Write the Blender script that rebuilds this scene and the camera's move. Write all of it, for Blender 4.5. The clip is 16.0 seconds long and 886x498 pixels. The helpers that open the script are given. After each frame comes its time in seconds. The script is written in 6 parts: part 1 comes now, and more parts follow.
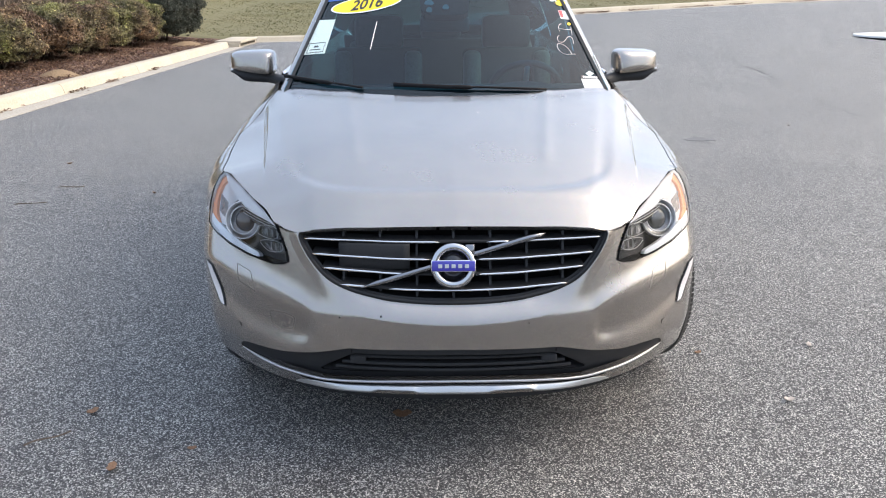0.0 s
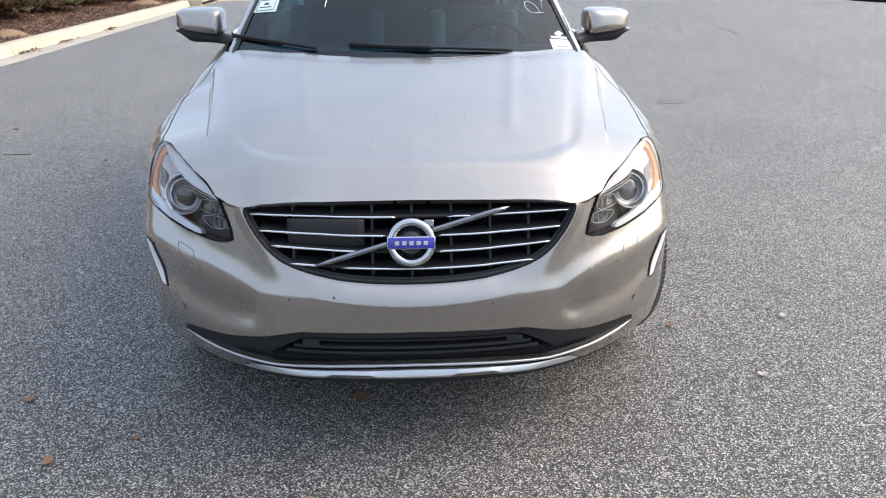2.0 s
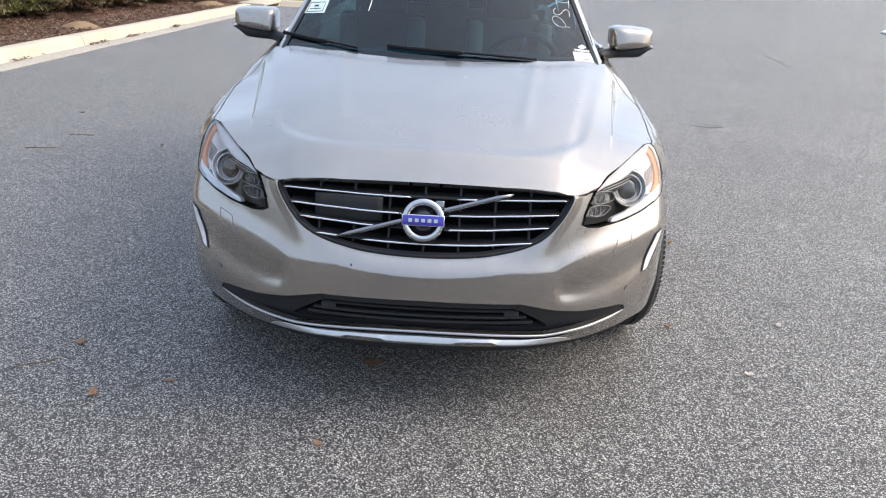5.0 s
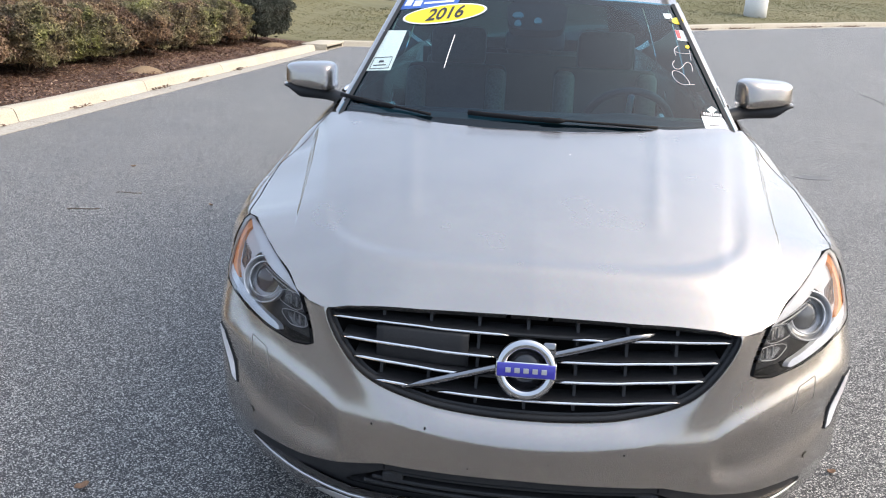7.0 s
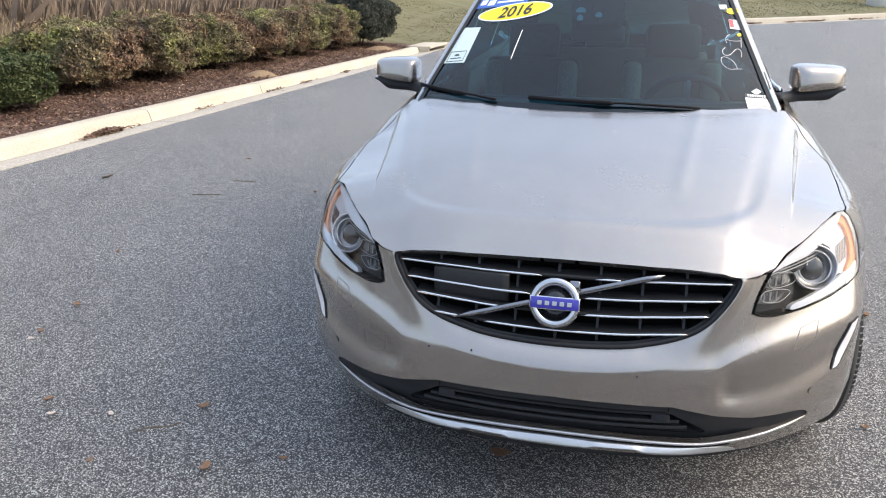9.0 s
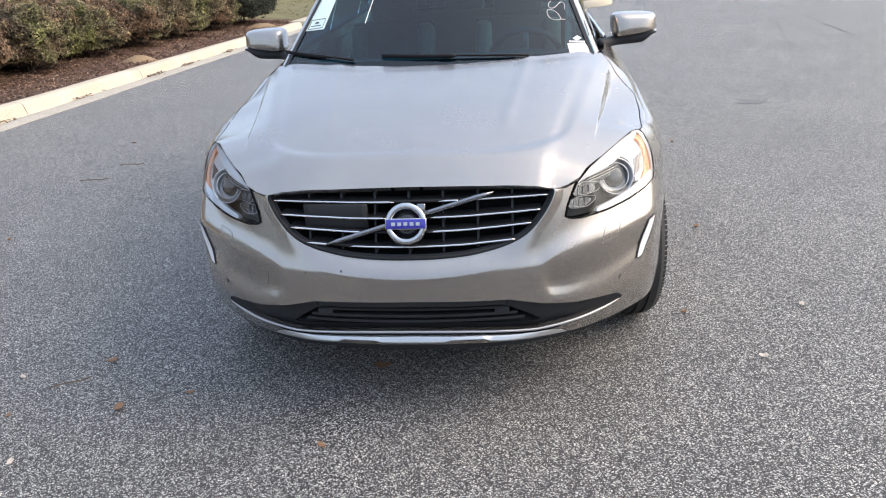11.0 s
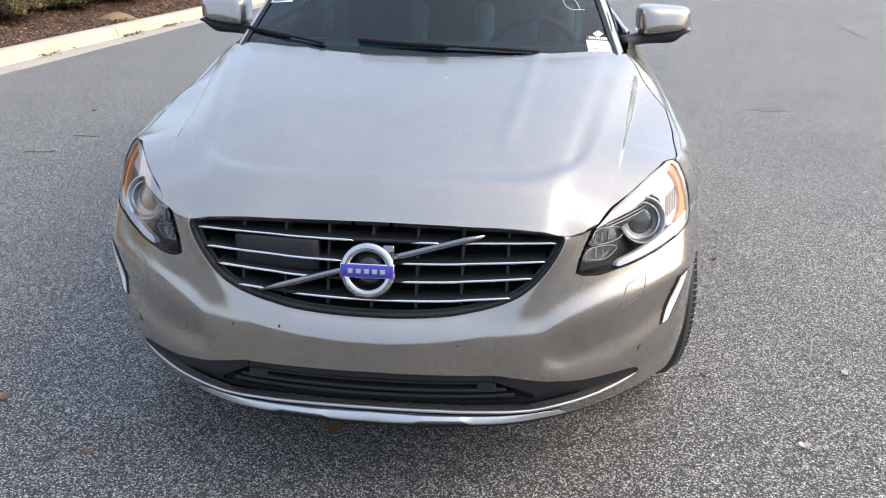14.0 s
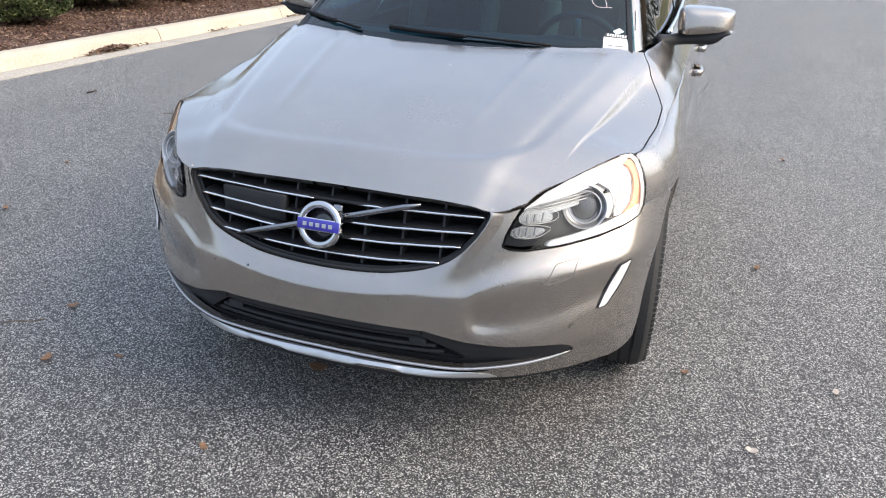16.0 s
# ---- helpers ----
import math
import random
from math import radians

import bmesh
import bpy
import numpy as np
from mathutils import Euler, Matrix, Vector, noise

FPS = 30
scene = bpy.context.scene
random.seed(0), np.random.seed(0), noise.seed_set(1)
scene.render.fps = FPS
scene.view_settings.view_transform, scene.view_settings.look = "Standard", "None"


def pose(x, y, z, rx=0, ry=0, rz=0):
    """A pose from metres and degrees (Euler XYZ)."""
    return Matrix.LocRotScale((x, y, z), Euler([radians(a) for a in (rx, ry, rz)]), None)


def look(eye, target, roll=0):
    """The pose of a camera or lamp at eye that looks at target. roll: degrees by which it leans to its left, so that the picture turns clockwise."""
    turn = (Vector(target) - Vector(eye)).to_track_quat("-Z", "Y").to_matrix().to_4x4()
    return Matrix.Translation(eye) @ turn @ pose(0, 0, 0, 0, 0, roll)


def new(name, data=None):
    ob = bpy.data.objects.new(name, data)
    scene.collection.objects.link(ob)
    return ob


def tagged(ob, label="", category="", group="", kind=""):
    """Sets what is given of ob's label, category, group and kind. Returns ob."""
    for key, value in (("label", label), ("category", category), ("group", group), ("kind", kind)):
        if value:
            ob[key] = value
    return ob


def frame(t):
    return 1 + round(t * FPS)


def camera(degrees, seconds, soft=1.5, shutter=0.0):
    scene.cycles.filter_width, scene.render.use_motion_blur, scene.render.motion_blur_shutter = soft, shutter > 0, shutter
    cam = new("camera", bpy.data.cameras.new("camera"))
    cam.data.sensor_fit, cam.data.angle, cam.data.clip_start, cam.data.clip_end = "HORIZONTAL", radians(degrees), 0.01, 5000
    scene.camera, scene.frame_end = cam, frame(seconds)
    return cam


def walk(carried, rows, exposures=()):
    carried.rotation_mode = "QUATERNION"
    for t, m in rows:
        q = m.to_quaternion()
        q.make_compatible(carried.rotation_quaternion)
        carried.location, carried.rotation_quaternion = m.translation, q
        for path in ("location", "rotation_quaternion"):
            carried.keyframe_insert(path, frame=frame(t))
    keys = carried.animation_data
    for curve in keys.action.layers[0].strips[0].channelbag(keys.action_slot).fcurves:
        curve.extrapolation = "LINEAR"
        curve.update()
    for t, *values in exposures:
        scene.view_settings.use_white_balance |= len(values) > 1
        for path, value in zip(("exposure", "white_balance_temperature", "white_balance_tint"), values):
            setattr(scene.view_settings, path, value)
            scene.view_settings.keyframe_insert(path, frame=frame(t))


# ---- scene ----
from mathutils.geometry import delaunay_2d_cdt as delaunay

# ---- camera ----
cam = camera(62.1, 16.0, soft=1.1)
PATH = [
    (0, (-0.063, -2.087, 1.486), (-0.036, -0.2, 0.823), -0.1),
    (0.5, (0.025, -1.814, 1.508), (0.068, 0.068, 0.833), 0.1),
    (1, (0.042, -1.726, 1.504), (0.102, 0.148, 0.808), 0.0),
    (1.5, (0.053, -1.776, 1.479), (0.126, 0.086, 0.752), 0.0),
    (2, (-0.017, -1.928, 1.466), (0.083, -0.08, 0.71), 0.2),
    (2.5, (-0.096, -2.185, 1.466), (0.031, -0.357, 0.666), 0.8),
    (3, (0.005, -2.36, 1.475), (0.163, -0.533, 0.677), 0.8),
    (3.2, (0.124, -2.414, 1.472), (0.316, -0.601, 0.651), 0.4),
    (5.3, (0.074, -2.073, 1.458), (0.001, -0.206, 0.744), 3.1),
    (5.5, (0.099, -1.943, 1.467), (-0.016, -0.078, 0.755), 2.9),
    (6, (0.101, -1.745, 1.475), (-0.065, 0.122, 0.776), 2.1),
    (6.5, (0.0, -1.589, 1.482), (-0.147, 0.289, 0.811), 1.9),
    (7, (-0.061, -1.499, 1.485), (-0.234, 0.386, 0.84), 1.9),
    (7.5, (-0.005, -1.457, 1.493), (-0.299, 0.418, 0.862), 1.3),
    (8, (0.142, -1.463, 1.486), (-0.272, 0.389, 0.856), 0.4),
    (8.5, (0.184, -1.621, 1.495), (-0.284, 0.217, 0.86), -0.2),
    (9, (0.14, -1.866, 1.484), (-0.309, -0.027, 0.838), -0.1),
    (9.5, (0.217, -2.026, 1.496), (-0.167, -0.177, 0.838), -0.5),
    (10, (0.354, -2.189, 1.483), (0.045, -0.332, 0.806), -1.2),
    (10.2, (0.376, -2.242, 1.496), (0.097, -0.383, 0.813), -1.8),
    (12.3, (0.321, -2.112, 1.436), (0.176, -0.279, 0.648), -2.6),
    (12.5, (0.318, -2.065, 1.435), (0.186, -0.234, 0.643), -2.3),
    (13, (0.288, -1.939, 1.463), (0.18, -0.105, 0.672), -1.3),
    (13.5, (0.223, -1.8, 1.466), (0.104, 0.038, 0.685), -0.3),
    (14, (0.332, -1.629, 1.456), (0.163, 0.206, 0.678), 0.8),
    (14.5, (0.455, -1.536, 1.451), (0.206, 0.288, 0.67), 1.8),
    (15, (0.588, -1.721, 1.434), (0.239, 0.071, 0.616), 3.5),
    (15.5, (0.712, -1.816, 1.456), (0.256, -0.056, 0.623), 4.5),
    (16, (0.936, -1.733, 1.49), (0.362, 0.005, 0.684), 1.9),
]
walk(cam, [(t, look(eye, target, roll)) for t, eye, target, roll in PATH])

# ---- light ----
world = bpy.data.worlds.new("sky")
scene.world = world
world.use_nodes = True
SUN_ELEVATION, SUN_AZIMUTH = 40.0, 81.0          # azimuth: degrees from +y towards +x
wn = world.node_tree
sky = wn.nodes.new("ShaderNodeTexSky")
sky.sky_type = "NISHITA"
sky.sun_disc = False
sky.sun_elevation, sky.sun_rotation = radians(SUN_ELEVATION), radians(SUN_AZIMUTH)
sky.air_density, sky.dust_density, sky.ozone_density = 1.0, 3.0, 1.0
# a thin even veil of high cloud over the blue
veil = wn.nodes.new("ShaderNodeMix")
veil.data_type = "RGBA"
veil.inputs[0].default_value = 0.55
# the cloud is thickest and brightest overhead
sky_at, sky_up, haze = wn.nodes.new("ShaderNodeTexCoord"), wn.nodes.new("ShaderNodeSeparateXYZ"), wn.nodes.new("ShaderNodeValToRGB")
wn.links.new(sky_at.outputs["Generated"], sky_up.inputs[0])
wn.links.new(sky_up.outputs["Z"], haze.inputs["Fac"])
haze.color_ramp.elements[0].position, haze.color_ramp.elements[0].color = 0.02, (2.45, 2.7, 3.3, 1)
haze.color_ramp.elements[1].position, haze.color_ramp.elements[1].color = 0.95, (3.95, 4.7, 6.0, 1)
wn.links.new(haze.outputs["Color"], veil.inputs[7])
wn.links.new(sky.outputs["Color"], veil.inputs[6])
# thin cloud glows round the veiled sun
_e, _a = radians(SUN_ELEVATION), radians(SUN_AZIMUTH)
SUN_WAY = (math.sin(_a) * math.cos(_e), math.cos(_a) * math.cos(_e), math.sin(_e))
near_sun, fall_off, glow = wn.nodes.new("ShaderNodeVectorMath"), wn.nodes.new("ShaderNodeMath"), wn.nodes.new("ShaderNodeMix")
near_sun.operation, near_sun.inputs[1].default_value = "DOT_PRODUCT", SUN_WAY
wn.links.new(sky_at.outputs["Generated"], near_sun.inputs[0])
fall_off.operation, fall_off.inputs[1].default_value, fall_off.use_clamp = "POWER", 3.6, True
wn.links.new(near_sun.outputs["Value"], fall_off.inputs[0])
glow.data_type, glow.blend_type = "RGBA", "ADD"
glow.inputs[7].default_value = (3.9, 3.5, 2.95, 1)
wn.links.new(fall_off.outputs[0], glow.inputs[0])
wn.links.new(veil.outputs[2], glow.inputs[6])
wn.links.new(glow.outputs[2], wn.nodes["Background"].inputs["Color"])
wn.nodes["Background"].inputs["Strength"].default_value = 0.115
sun = new("sun", bpy.data.lights.new("sun", "SUN"))
sun.data.energy, sun.data.angle, sun.data.color = 0.84, radians(44.0), (1.0, 0.84, 0.64)
sun.matrix_world = look(30 * Vector(SUN_WAY), (0, 0, 0))
scene.view_settings.exposure = 1.62

# ---- materials ----


def material(name, color, rough=0.6, metal=0.0, coat=0.0, specular=0.5, coat_rough=0.04):
    m = bpy.data.materials.new(name)
    m.use_nodes = True
    b = m.node_tree.nodes["Principled BSDF"]
    b.inputs["Base Color"].default_value = (*color, 1)
    b.inputs["Roughness"].default_value = rough
    b.inputs["Metallic"].default_value = metal
    b.inputs["Coat Weight"].default_value = coat
    b.inputs["Coat Roughness"].default_value = coat_rough
    b.inputs["Specular IOR Level"].default_value = specular
    return m


def node(m, kind, **values):
    n = m.node_tree.nodes.new(kind)
    for key, value in values.items():
        n.inputs[key.replace("_", " ")].default_value = value
    return n


def wire(m, a, b):
    m.node_tree.links.new(a, b)


def coords(m):
    return node(m, "ShaderNodeTexCoord").outputs["Object"]


def ramp(m, fac, stops):
    n = m.node_tree.nodes.new("ShaderNodeValToRGB")
    e = n.color_ramp.elements
    while len(e) < len(stops):
        e.new(0.5)
    for i, (p, c) in enumerate(stops):
        e[i].position, e[i].color = p, (*c, 1)
    wire(m, fac, n.inputs["Fac"])
    return n.outputs["Color"]


def noise_tex(m, vec, scale, detail=3.0, rough=0.55):
    n = node(m, "ShaderNodeTexNoise", Scale=scale, Detail=detail, Roughness=rough)
    wire(m, vec, n.inputs["Vector"])
    return n.outputs["Fac"]


def mix_color(m, fac, a, b, mode="MIX"):
    n = m.node_tree.nodes.new("ShaderNodeMix")
    n.data_type, n.blend_type = "RGBA", mode
    for socket, value in ((n.inputs[0], fac), (n.inputs[6], a), (n.inputs[7], b)):
        if isinstance(value, (int, float)):
            socket.default_value = value
        elif isinstance(value, tuple):
            socket.default_value = (*value, 1)
        else:
            wire(m, value, socket)
    return n.outputs[2]


def bump(m, height, strength, distance):
    b = node(m, "ShaderNodeBump", Strength=strength, Distance=distance)
    wire(m, height, b.inputs["Height"])
    wire(m, b.outputs["Normal"], m.node_tree.nodes["Principled BSDF"].inputs["Normal"])


def base(m, color):
    wire(m, color, m.node_tree.nodes["Principled BSDF"].inputs["Base Color"])


def mottled(name, a, b, scale, rough=0.9, fine=60.0, relief=0.3, depth=0.004, grit=0.45, **kw):
    """A dull surface whose colour wanders from a to b at two scales, with fine relief."""
    m = material(name, a, rough, **kw)
    v = coords(m)
    big, small = noise_tex(m, v, scale, 4.0), noise_tex(m, v, fine, 3.0)
    c = ramp(m, big, [(0.3, a), (0.7, b)])
    c = mix_color(m, grit, c, ramp(m, small, [(0.3, tuple(x * 0.55 for x in a)), (0.7, tuple(min(1, x * 1.35) for x in b))]))
    base(m, c)
    bump(m, small, relief, depth)
    return m


def asphalt_material():
    m = material("worn asphalt", (0.14, 0.14, 0.145), 0.62, specular=0.7)
    v = coords(m)
    vo = node(m, "ShaderNodeTexVoronoi", Scale=275.0, Randomness=1.0)
    wire(m, v, vo.inputs["Vector"])
    sep = m.node_tree.nodes.new("ShaderNodeSeparateColor")
    wire(m, vo.outputs["Color"], sep.inputs["Color"])
    stone = ramp(m, sep.outputs["Red"], [(0.0, (0.008, 0.008, 0.009)), (0.46, (0.032, 0.033, 0.036)), (0.68, (0.17, 0.17, 0.175)), (0.84, (0.62, 0.615, 0.60)), (1.0, (1.15, 1.13, 1.08))])
    big = node(m, "ShaderNodeTexVoronoi", Scale=130.0, Randomness=1.0)
    wire(m, v, big.inputs["Vector"])
    sep2 = m.node_tree.nodes.new("ShaderNodeSeparateColor")
    wire(m, big.outputs["Color"], sep2.inputs["Color"])
    stone = mix_color(m, 1.0, stone, ramp(m, sep2.outputs["Green"], [(0.0, (0.78, 0.78, 0.78)), (0.6, (1.0, 1.0, 1.0)), (1.0, (1.25, 1.25, 1.24))]), "MULTIPLY")
    fine = noise_tex(m, v, 900.0, 2.0)
    c = mix_color(m, 0.45, stone, ramp(m, fine, [(0.3, (0.25, 0.25, 0.25)), (0.7, (1.0, 1.0, 1.0))]), "MULTIPLY")
    wear = ramp(m, noise_tex(m, v, 0.9, 5.0, 0.6), [(0.3, (0.63, 0.626, 0.622)), (0.7, (0.80, 0.79, 0.766))])
    c = mix_color(m, 1.0, c, wear, "MULTIPLY")
    spots = ramp(m, noise_tex(m, v, 3.2, 2.0), [(0.28, (0.7, 0.7, 0.7)), (0.4, (1, 1, 1))])
    c = mix_color(m, 0.6, c, spots, "MULTIPLY")
    base(m, c)
    add = m.node_tree.nodes.new("ShaderNodeMath")
    add.operation = "ADD"
    wire(m, vo.outputs["Distance"], add.inputs[0])
    wire(m, fine, add.inputs[1])
    bump(m, add.outputs[0], 0.75, 0.004)
    return m


def paint_material():
    m = material("beige silver metallic paint", (0.370, 0.335, 0.300), 0.24, 0.95, 1.0, coat_rough=0.15)
    v = coords(m)
    flake = node(m, "ShaderNodeTexVoronoi", Scale=900.0, Randomness=1.0)
    wire(m, v, flake.inputs["Vector"])
    c = mix_color(m, 0.10, (0.370, 0.335, 0.300), flake.outputs["Color"])
    dust = ramp(m, noise_tex(m, v, 2.5, 5.0, 0.65), [(0.35, (0.92, 0.92, 0.93)), (0.65, (1.04, 1.03, 1.01))])
    base(m, mix_color(m, 1.0, c, dust, "MULTIPLY"))
    wire(m, ramp(m, noise_tex(m, v, 4.0, 4.0), [(0.3, (0.235, 0.235, 0.235)), (0.7, (0.28, 0.28, 0.28))]), m.node_tree.nodes["Principled BSDF"].inputs["Roughness"])
    return m


def clear_material(name, tint, gloss_rough=0.02, ior=1.5, extra=0.0):
    """A thin clear pane: straight-through light with a tint, and gloss by Fresnel."""
    m = bpy.data.materials.new(name)
    m.use_nodes = True
    n = m.node_tree.nodes
    n.remove(n["Principled BSDF"])
    clear, gloss, mix = n.new("ShaderNodeBsdfTransparent"), n.new("ShaderNodeBsdfGlossy"), n.new("ShaderNodeMixShader")
    clear.inputs["Color"].default_value = (*tint, 1)
    gloss.inputs["Color"].default_value = (1, 1, 1, 1)
    gloss.inputs["Roughness"].default_value = gloss_rough
    f = n.new("ShaderNodeFresnel")
    f.inputs["IOR"].default_value = ior
    add = n.new("ShaderNodeMath")
    add.operation, add.use_clamp = "ADD", True
    add.inputs[1].default_value = extra
    wire(m, f.outputs[0], add.inputs[0])
    wire(m, add.outputs[0], mix.inputs[0])
    wire(m, clear.outputs[0], mix.inputs[1])
    wire(m, gloss.outputs[0], mix.inputs[2])
    wire(m, mix.outputs[0], n["Material Output"].inputs["Surface"])
    return m


ASPHALT = asphalt_material()
PAINT = paint_material()
CHROME = material("chrome", (0.72, 0.72, 0.73), 0.05, 1.0)
SATIN = mottled("satin silver trim", (0.50, 0.50, 0.50), (0.56, 0.56, 0.56), 6.0, 0.28, 300.0, 0.01, 0.0005, 0.1, metal=0.85)
BLACK = mottled("black textured plastic", (0.016, 0.017, 0.019), (0.026, 0.027, 0.029), 9.0, 0.6, 400.0, 0.15, 0.001, specular=0.3)
GLOSS_BLACK = material("gloss black plastic", (0.012, 0.012, 0.014), 0.12, 0.0, 0.5)
RUBBER = mottled("tyre rubber", (0.016, 0.016, 0.017), (0.027, 0.027, 0.026), 7.0, 0.75, 150.0, 0.2, 0.002)
SEAM = material("dusty paint seam", (0.17, 0.158, 0.14), 0.7, specular=0.2)
GAP = material("dark gap", (0.011, 0.011, 0.012), 0.9, specular=0.15)
GLASS = clear_material("tinted windscreen glass", (0.17, 0.53, 0.72), 0.01, 1.36, 0.0)
SIDE_GLASS = clear_material("dark tinted side glass", (0.10, 0.12, 0.13), 0.01, 1.45, 0.03)
REAR_GLASS = clear_material("tinted rear glass", (0.10, 0.13, 0.14), 0.01, 1.0, 0.04)
LENS = clear_material("clear lamp lens", (0.95, 0.96, 0.97), 0.03, 1.45, 0.0)
LIGHT_GUIDE = material("milky white light guide", (0.84, 0.86, 0.90), 0.3, 0.0, 0.5)
AMBER = material("amber lamp reflector", (0.86, 0.33, 0.12), 0.35, 0.0, 0.3)
SMOKE = material("dark lamp bezel", (0.016, 0.017, 0.02), 0.35)
BULB_GLASS = material("projector glass", (0.05, 0.053, 0.057), 0.04, 0.0, 1.0)
BLUE = material("blue enamel", (0.035, 0.03, 0.32), 0.3, 0.0, 0.6)
WHITE_INK = material("white print", (0.8, 0.8, 0.8), 0.5)
CONCRETE = mottled("weathered cream concrete", (0.39, 0.345, 0.265), (0.49, 0.44, 0.355), 1.6, 0.9, 45.0, 0.2, 0.002, 0.25)
PALE_CONCRETE = mottled("pale concrete footing", (0.62, 0.61, 0.57), (0.72, 0.71, 0.67), 2.0, 0.9, 40.0, 0.2, 0.002, 0.2)
SKID = mottled("satin grey silver plate", (0.33, 0.33, 0.335), (0.38, 0.38, 0.385), 6.0, 0.34, 300.0, 0.01, 0.0005, 0.1, metal=0.85)
GUTTER = mottled("stained concrete gutter", (0.31, 0.28, 0.235), (0.43, 0.395, 0.335), 2.1, 0.9, 40.0, 0.2, 0.003)
MULCH = mottled("brown pine mulch", (0.05, 0.026, 0.018), (0.115, 0.06, 0.042), 2.2, 0.95, 38.0, 0.9, 0.03)
TURF = mottled("dormant tan turf", (0.105, 0.102, 0.042), (0.155, 0.135, 0.065), 0.25, 0.95, 25.0, 0.3, 0.02, 0.25)
DIRT = mottled("tan sandy dirt", (0.19, 0.125, 0.07), (0.26, 0.18, 0.105), 3.0, 0.95, 60.0, 0.6, 0.01)

# ---- mesh helpers ----


def lerp(a, b, t):
    return a + (b - a) * t


def clamp(t):
    return min(max(t, 0.0), 1.0)


def smooth(t):
    t = clamp(t)
    return t * t * (3 - 2 * t)


def soft(d, w):
    """A soft max(d, 0)."""
    return (d + math.sqrt(d * d + 4 * w * w)) / 2


def spline(xs, ys):
    """A monotone cubic curve through the points, held past its ends."""
    n = len(xs)
    h = [xs[i + 1] - xs[i] for i in range(n - 1)]
    d = [(ys[i + 1] - ys[i]) / h[i] for i in range(n - 1)]
    m = [d[0]] + [0.0] * (n - 2) + [d[-1]]
    for i in range(1, n - 1):
        if d[i - 1] * d[i] > 0:
            a, b = 2 * h[i] + h[i - 1], h[i] + 2 * h[i - 1]
            m[i] = (a + b) / (a / d[i - 1] + b / d[i])

    def f(x):
        x = min(max(x, xs[0]), xs[-1])
        i = 0
        while i < n - 2 and x > xs[i + 1]:
            i += 1
        t = (x - xs[i]) / h[i]
        return (2*t**3 - 3*t**2 + 1)*ys[i] + (t**3 - 2*t**2 + t)*h[i]*m[i] + (3*t**2 - 2*t**3)*ys[i+1] + (t**3 - t**2)*h[i]*m[i+1]
    return f


def link_mesh(name, me, mat, parent=None, label=""):
    ob = new(name, me)
    if mat:
        me.materials.append(mat)
    if parent:
        ob.parent = parent
    return tagged(ob, label)


def part(name, bm, mat, parent=None, label="", shade=True):
    me = bpy.data.meshes.new(name)
    bm.normal_update()
    bm.to_mesh(me)
    bm.free()
    for p in me.polygons:
        p.use_smooth = shade
    return link_mesh(name, me, mat, parent, label)


def sharp(ob, degrees=35):
    """Smooth shading that breaks at edges steeper than that."""
    ob.data.set_sharp_from_angle(angle=radians(degrees))
    return ob


def thing(name, label, category, at=(0, 0, 0), group="", kind=""):
    ob = new(name)
    ob.location = at
    return tagged(ob, label, category, group, kind)


def dense(poly, step, closed=True):
    out = []
    pairs = zip(poly, poly[1:] + poly[:1]) if closed else zip(poly, poly[1:])
    for a, b in pairs:
        n = max(1, int(math.ceil(math.dist(a, b) / step)))
        out += [(lerp(a[0], b[0], i / n), lerp(a[1], b[1], i / n)) for i in range(n)]
    return out if closed else out + [poly[-1]]


def rounded(poly, times=2, closed=True):
    """Corner cutting."""
    for _ in range(times):
        out = [] if closed else [poly[0]]
        for a, b in (zip(poly, poly[1:] + poly[:1]) if closed else zip(poly, poly[1:])):
            out += [(lerp(a[0], b[0], 0.25), lerp(a[1], b[1], 0.25)), (lerp(a[0], b[0], 0.75), lerp(a[1], b[1], 0.75))]
        poly = out if closed else out + [poly[-1]]
    return poly


def inside(points, poly):
    """Which of the points lie in the polygon."""
    p, q = np.array(poly), np.roll(np.array(poly), -1, axis=0)
    x, y = points[:, 0:1], points[:, 1:2]
    dy = np.where(q[:, 1] == p[:, 1], 1e-12, q[:, 1] - p[:, 1])
    cross = ((p[:, 1] > y) != (q[:, 1] > y)) & (x < (q[:, 0] - p[:, 0]) * (y - p[:, 1]) / dy + p[:, 0])
    return cross.sum(axis=1) % 2 == 1


def reach(points, poly):
    """How far each point lies from the closed polyline."""
    p, q = np.array(poly), np.roll(np.array(poly), -1, axis=0)
    e = q - p
    w = points[:, None, :] - p[None]
    t = np.clip((w * e).sum(2) / np.maximum((e * e).sum(1), 1e-12), 0, 1)
    return np.sqrt(((w - t[..., None] * e) ** 2).sum(2)).min(axis=1)


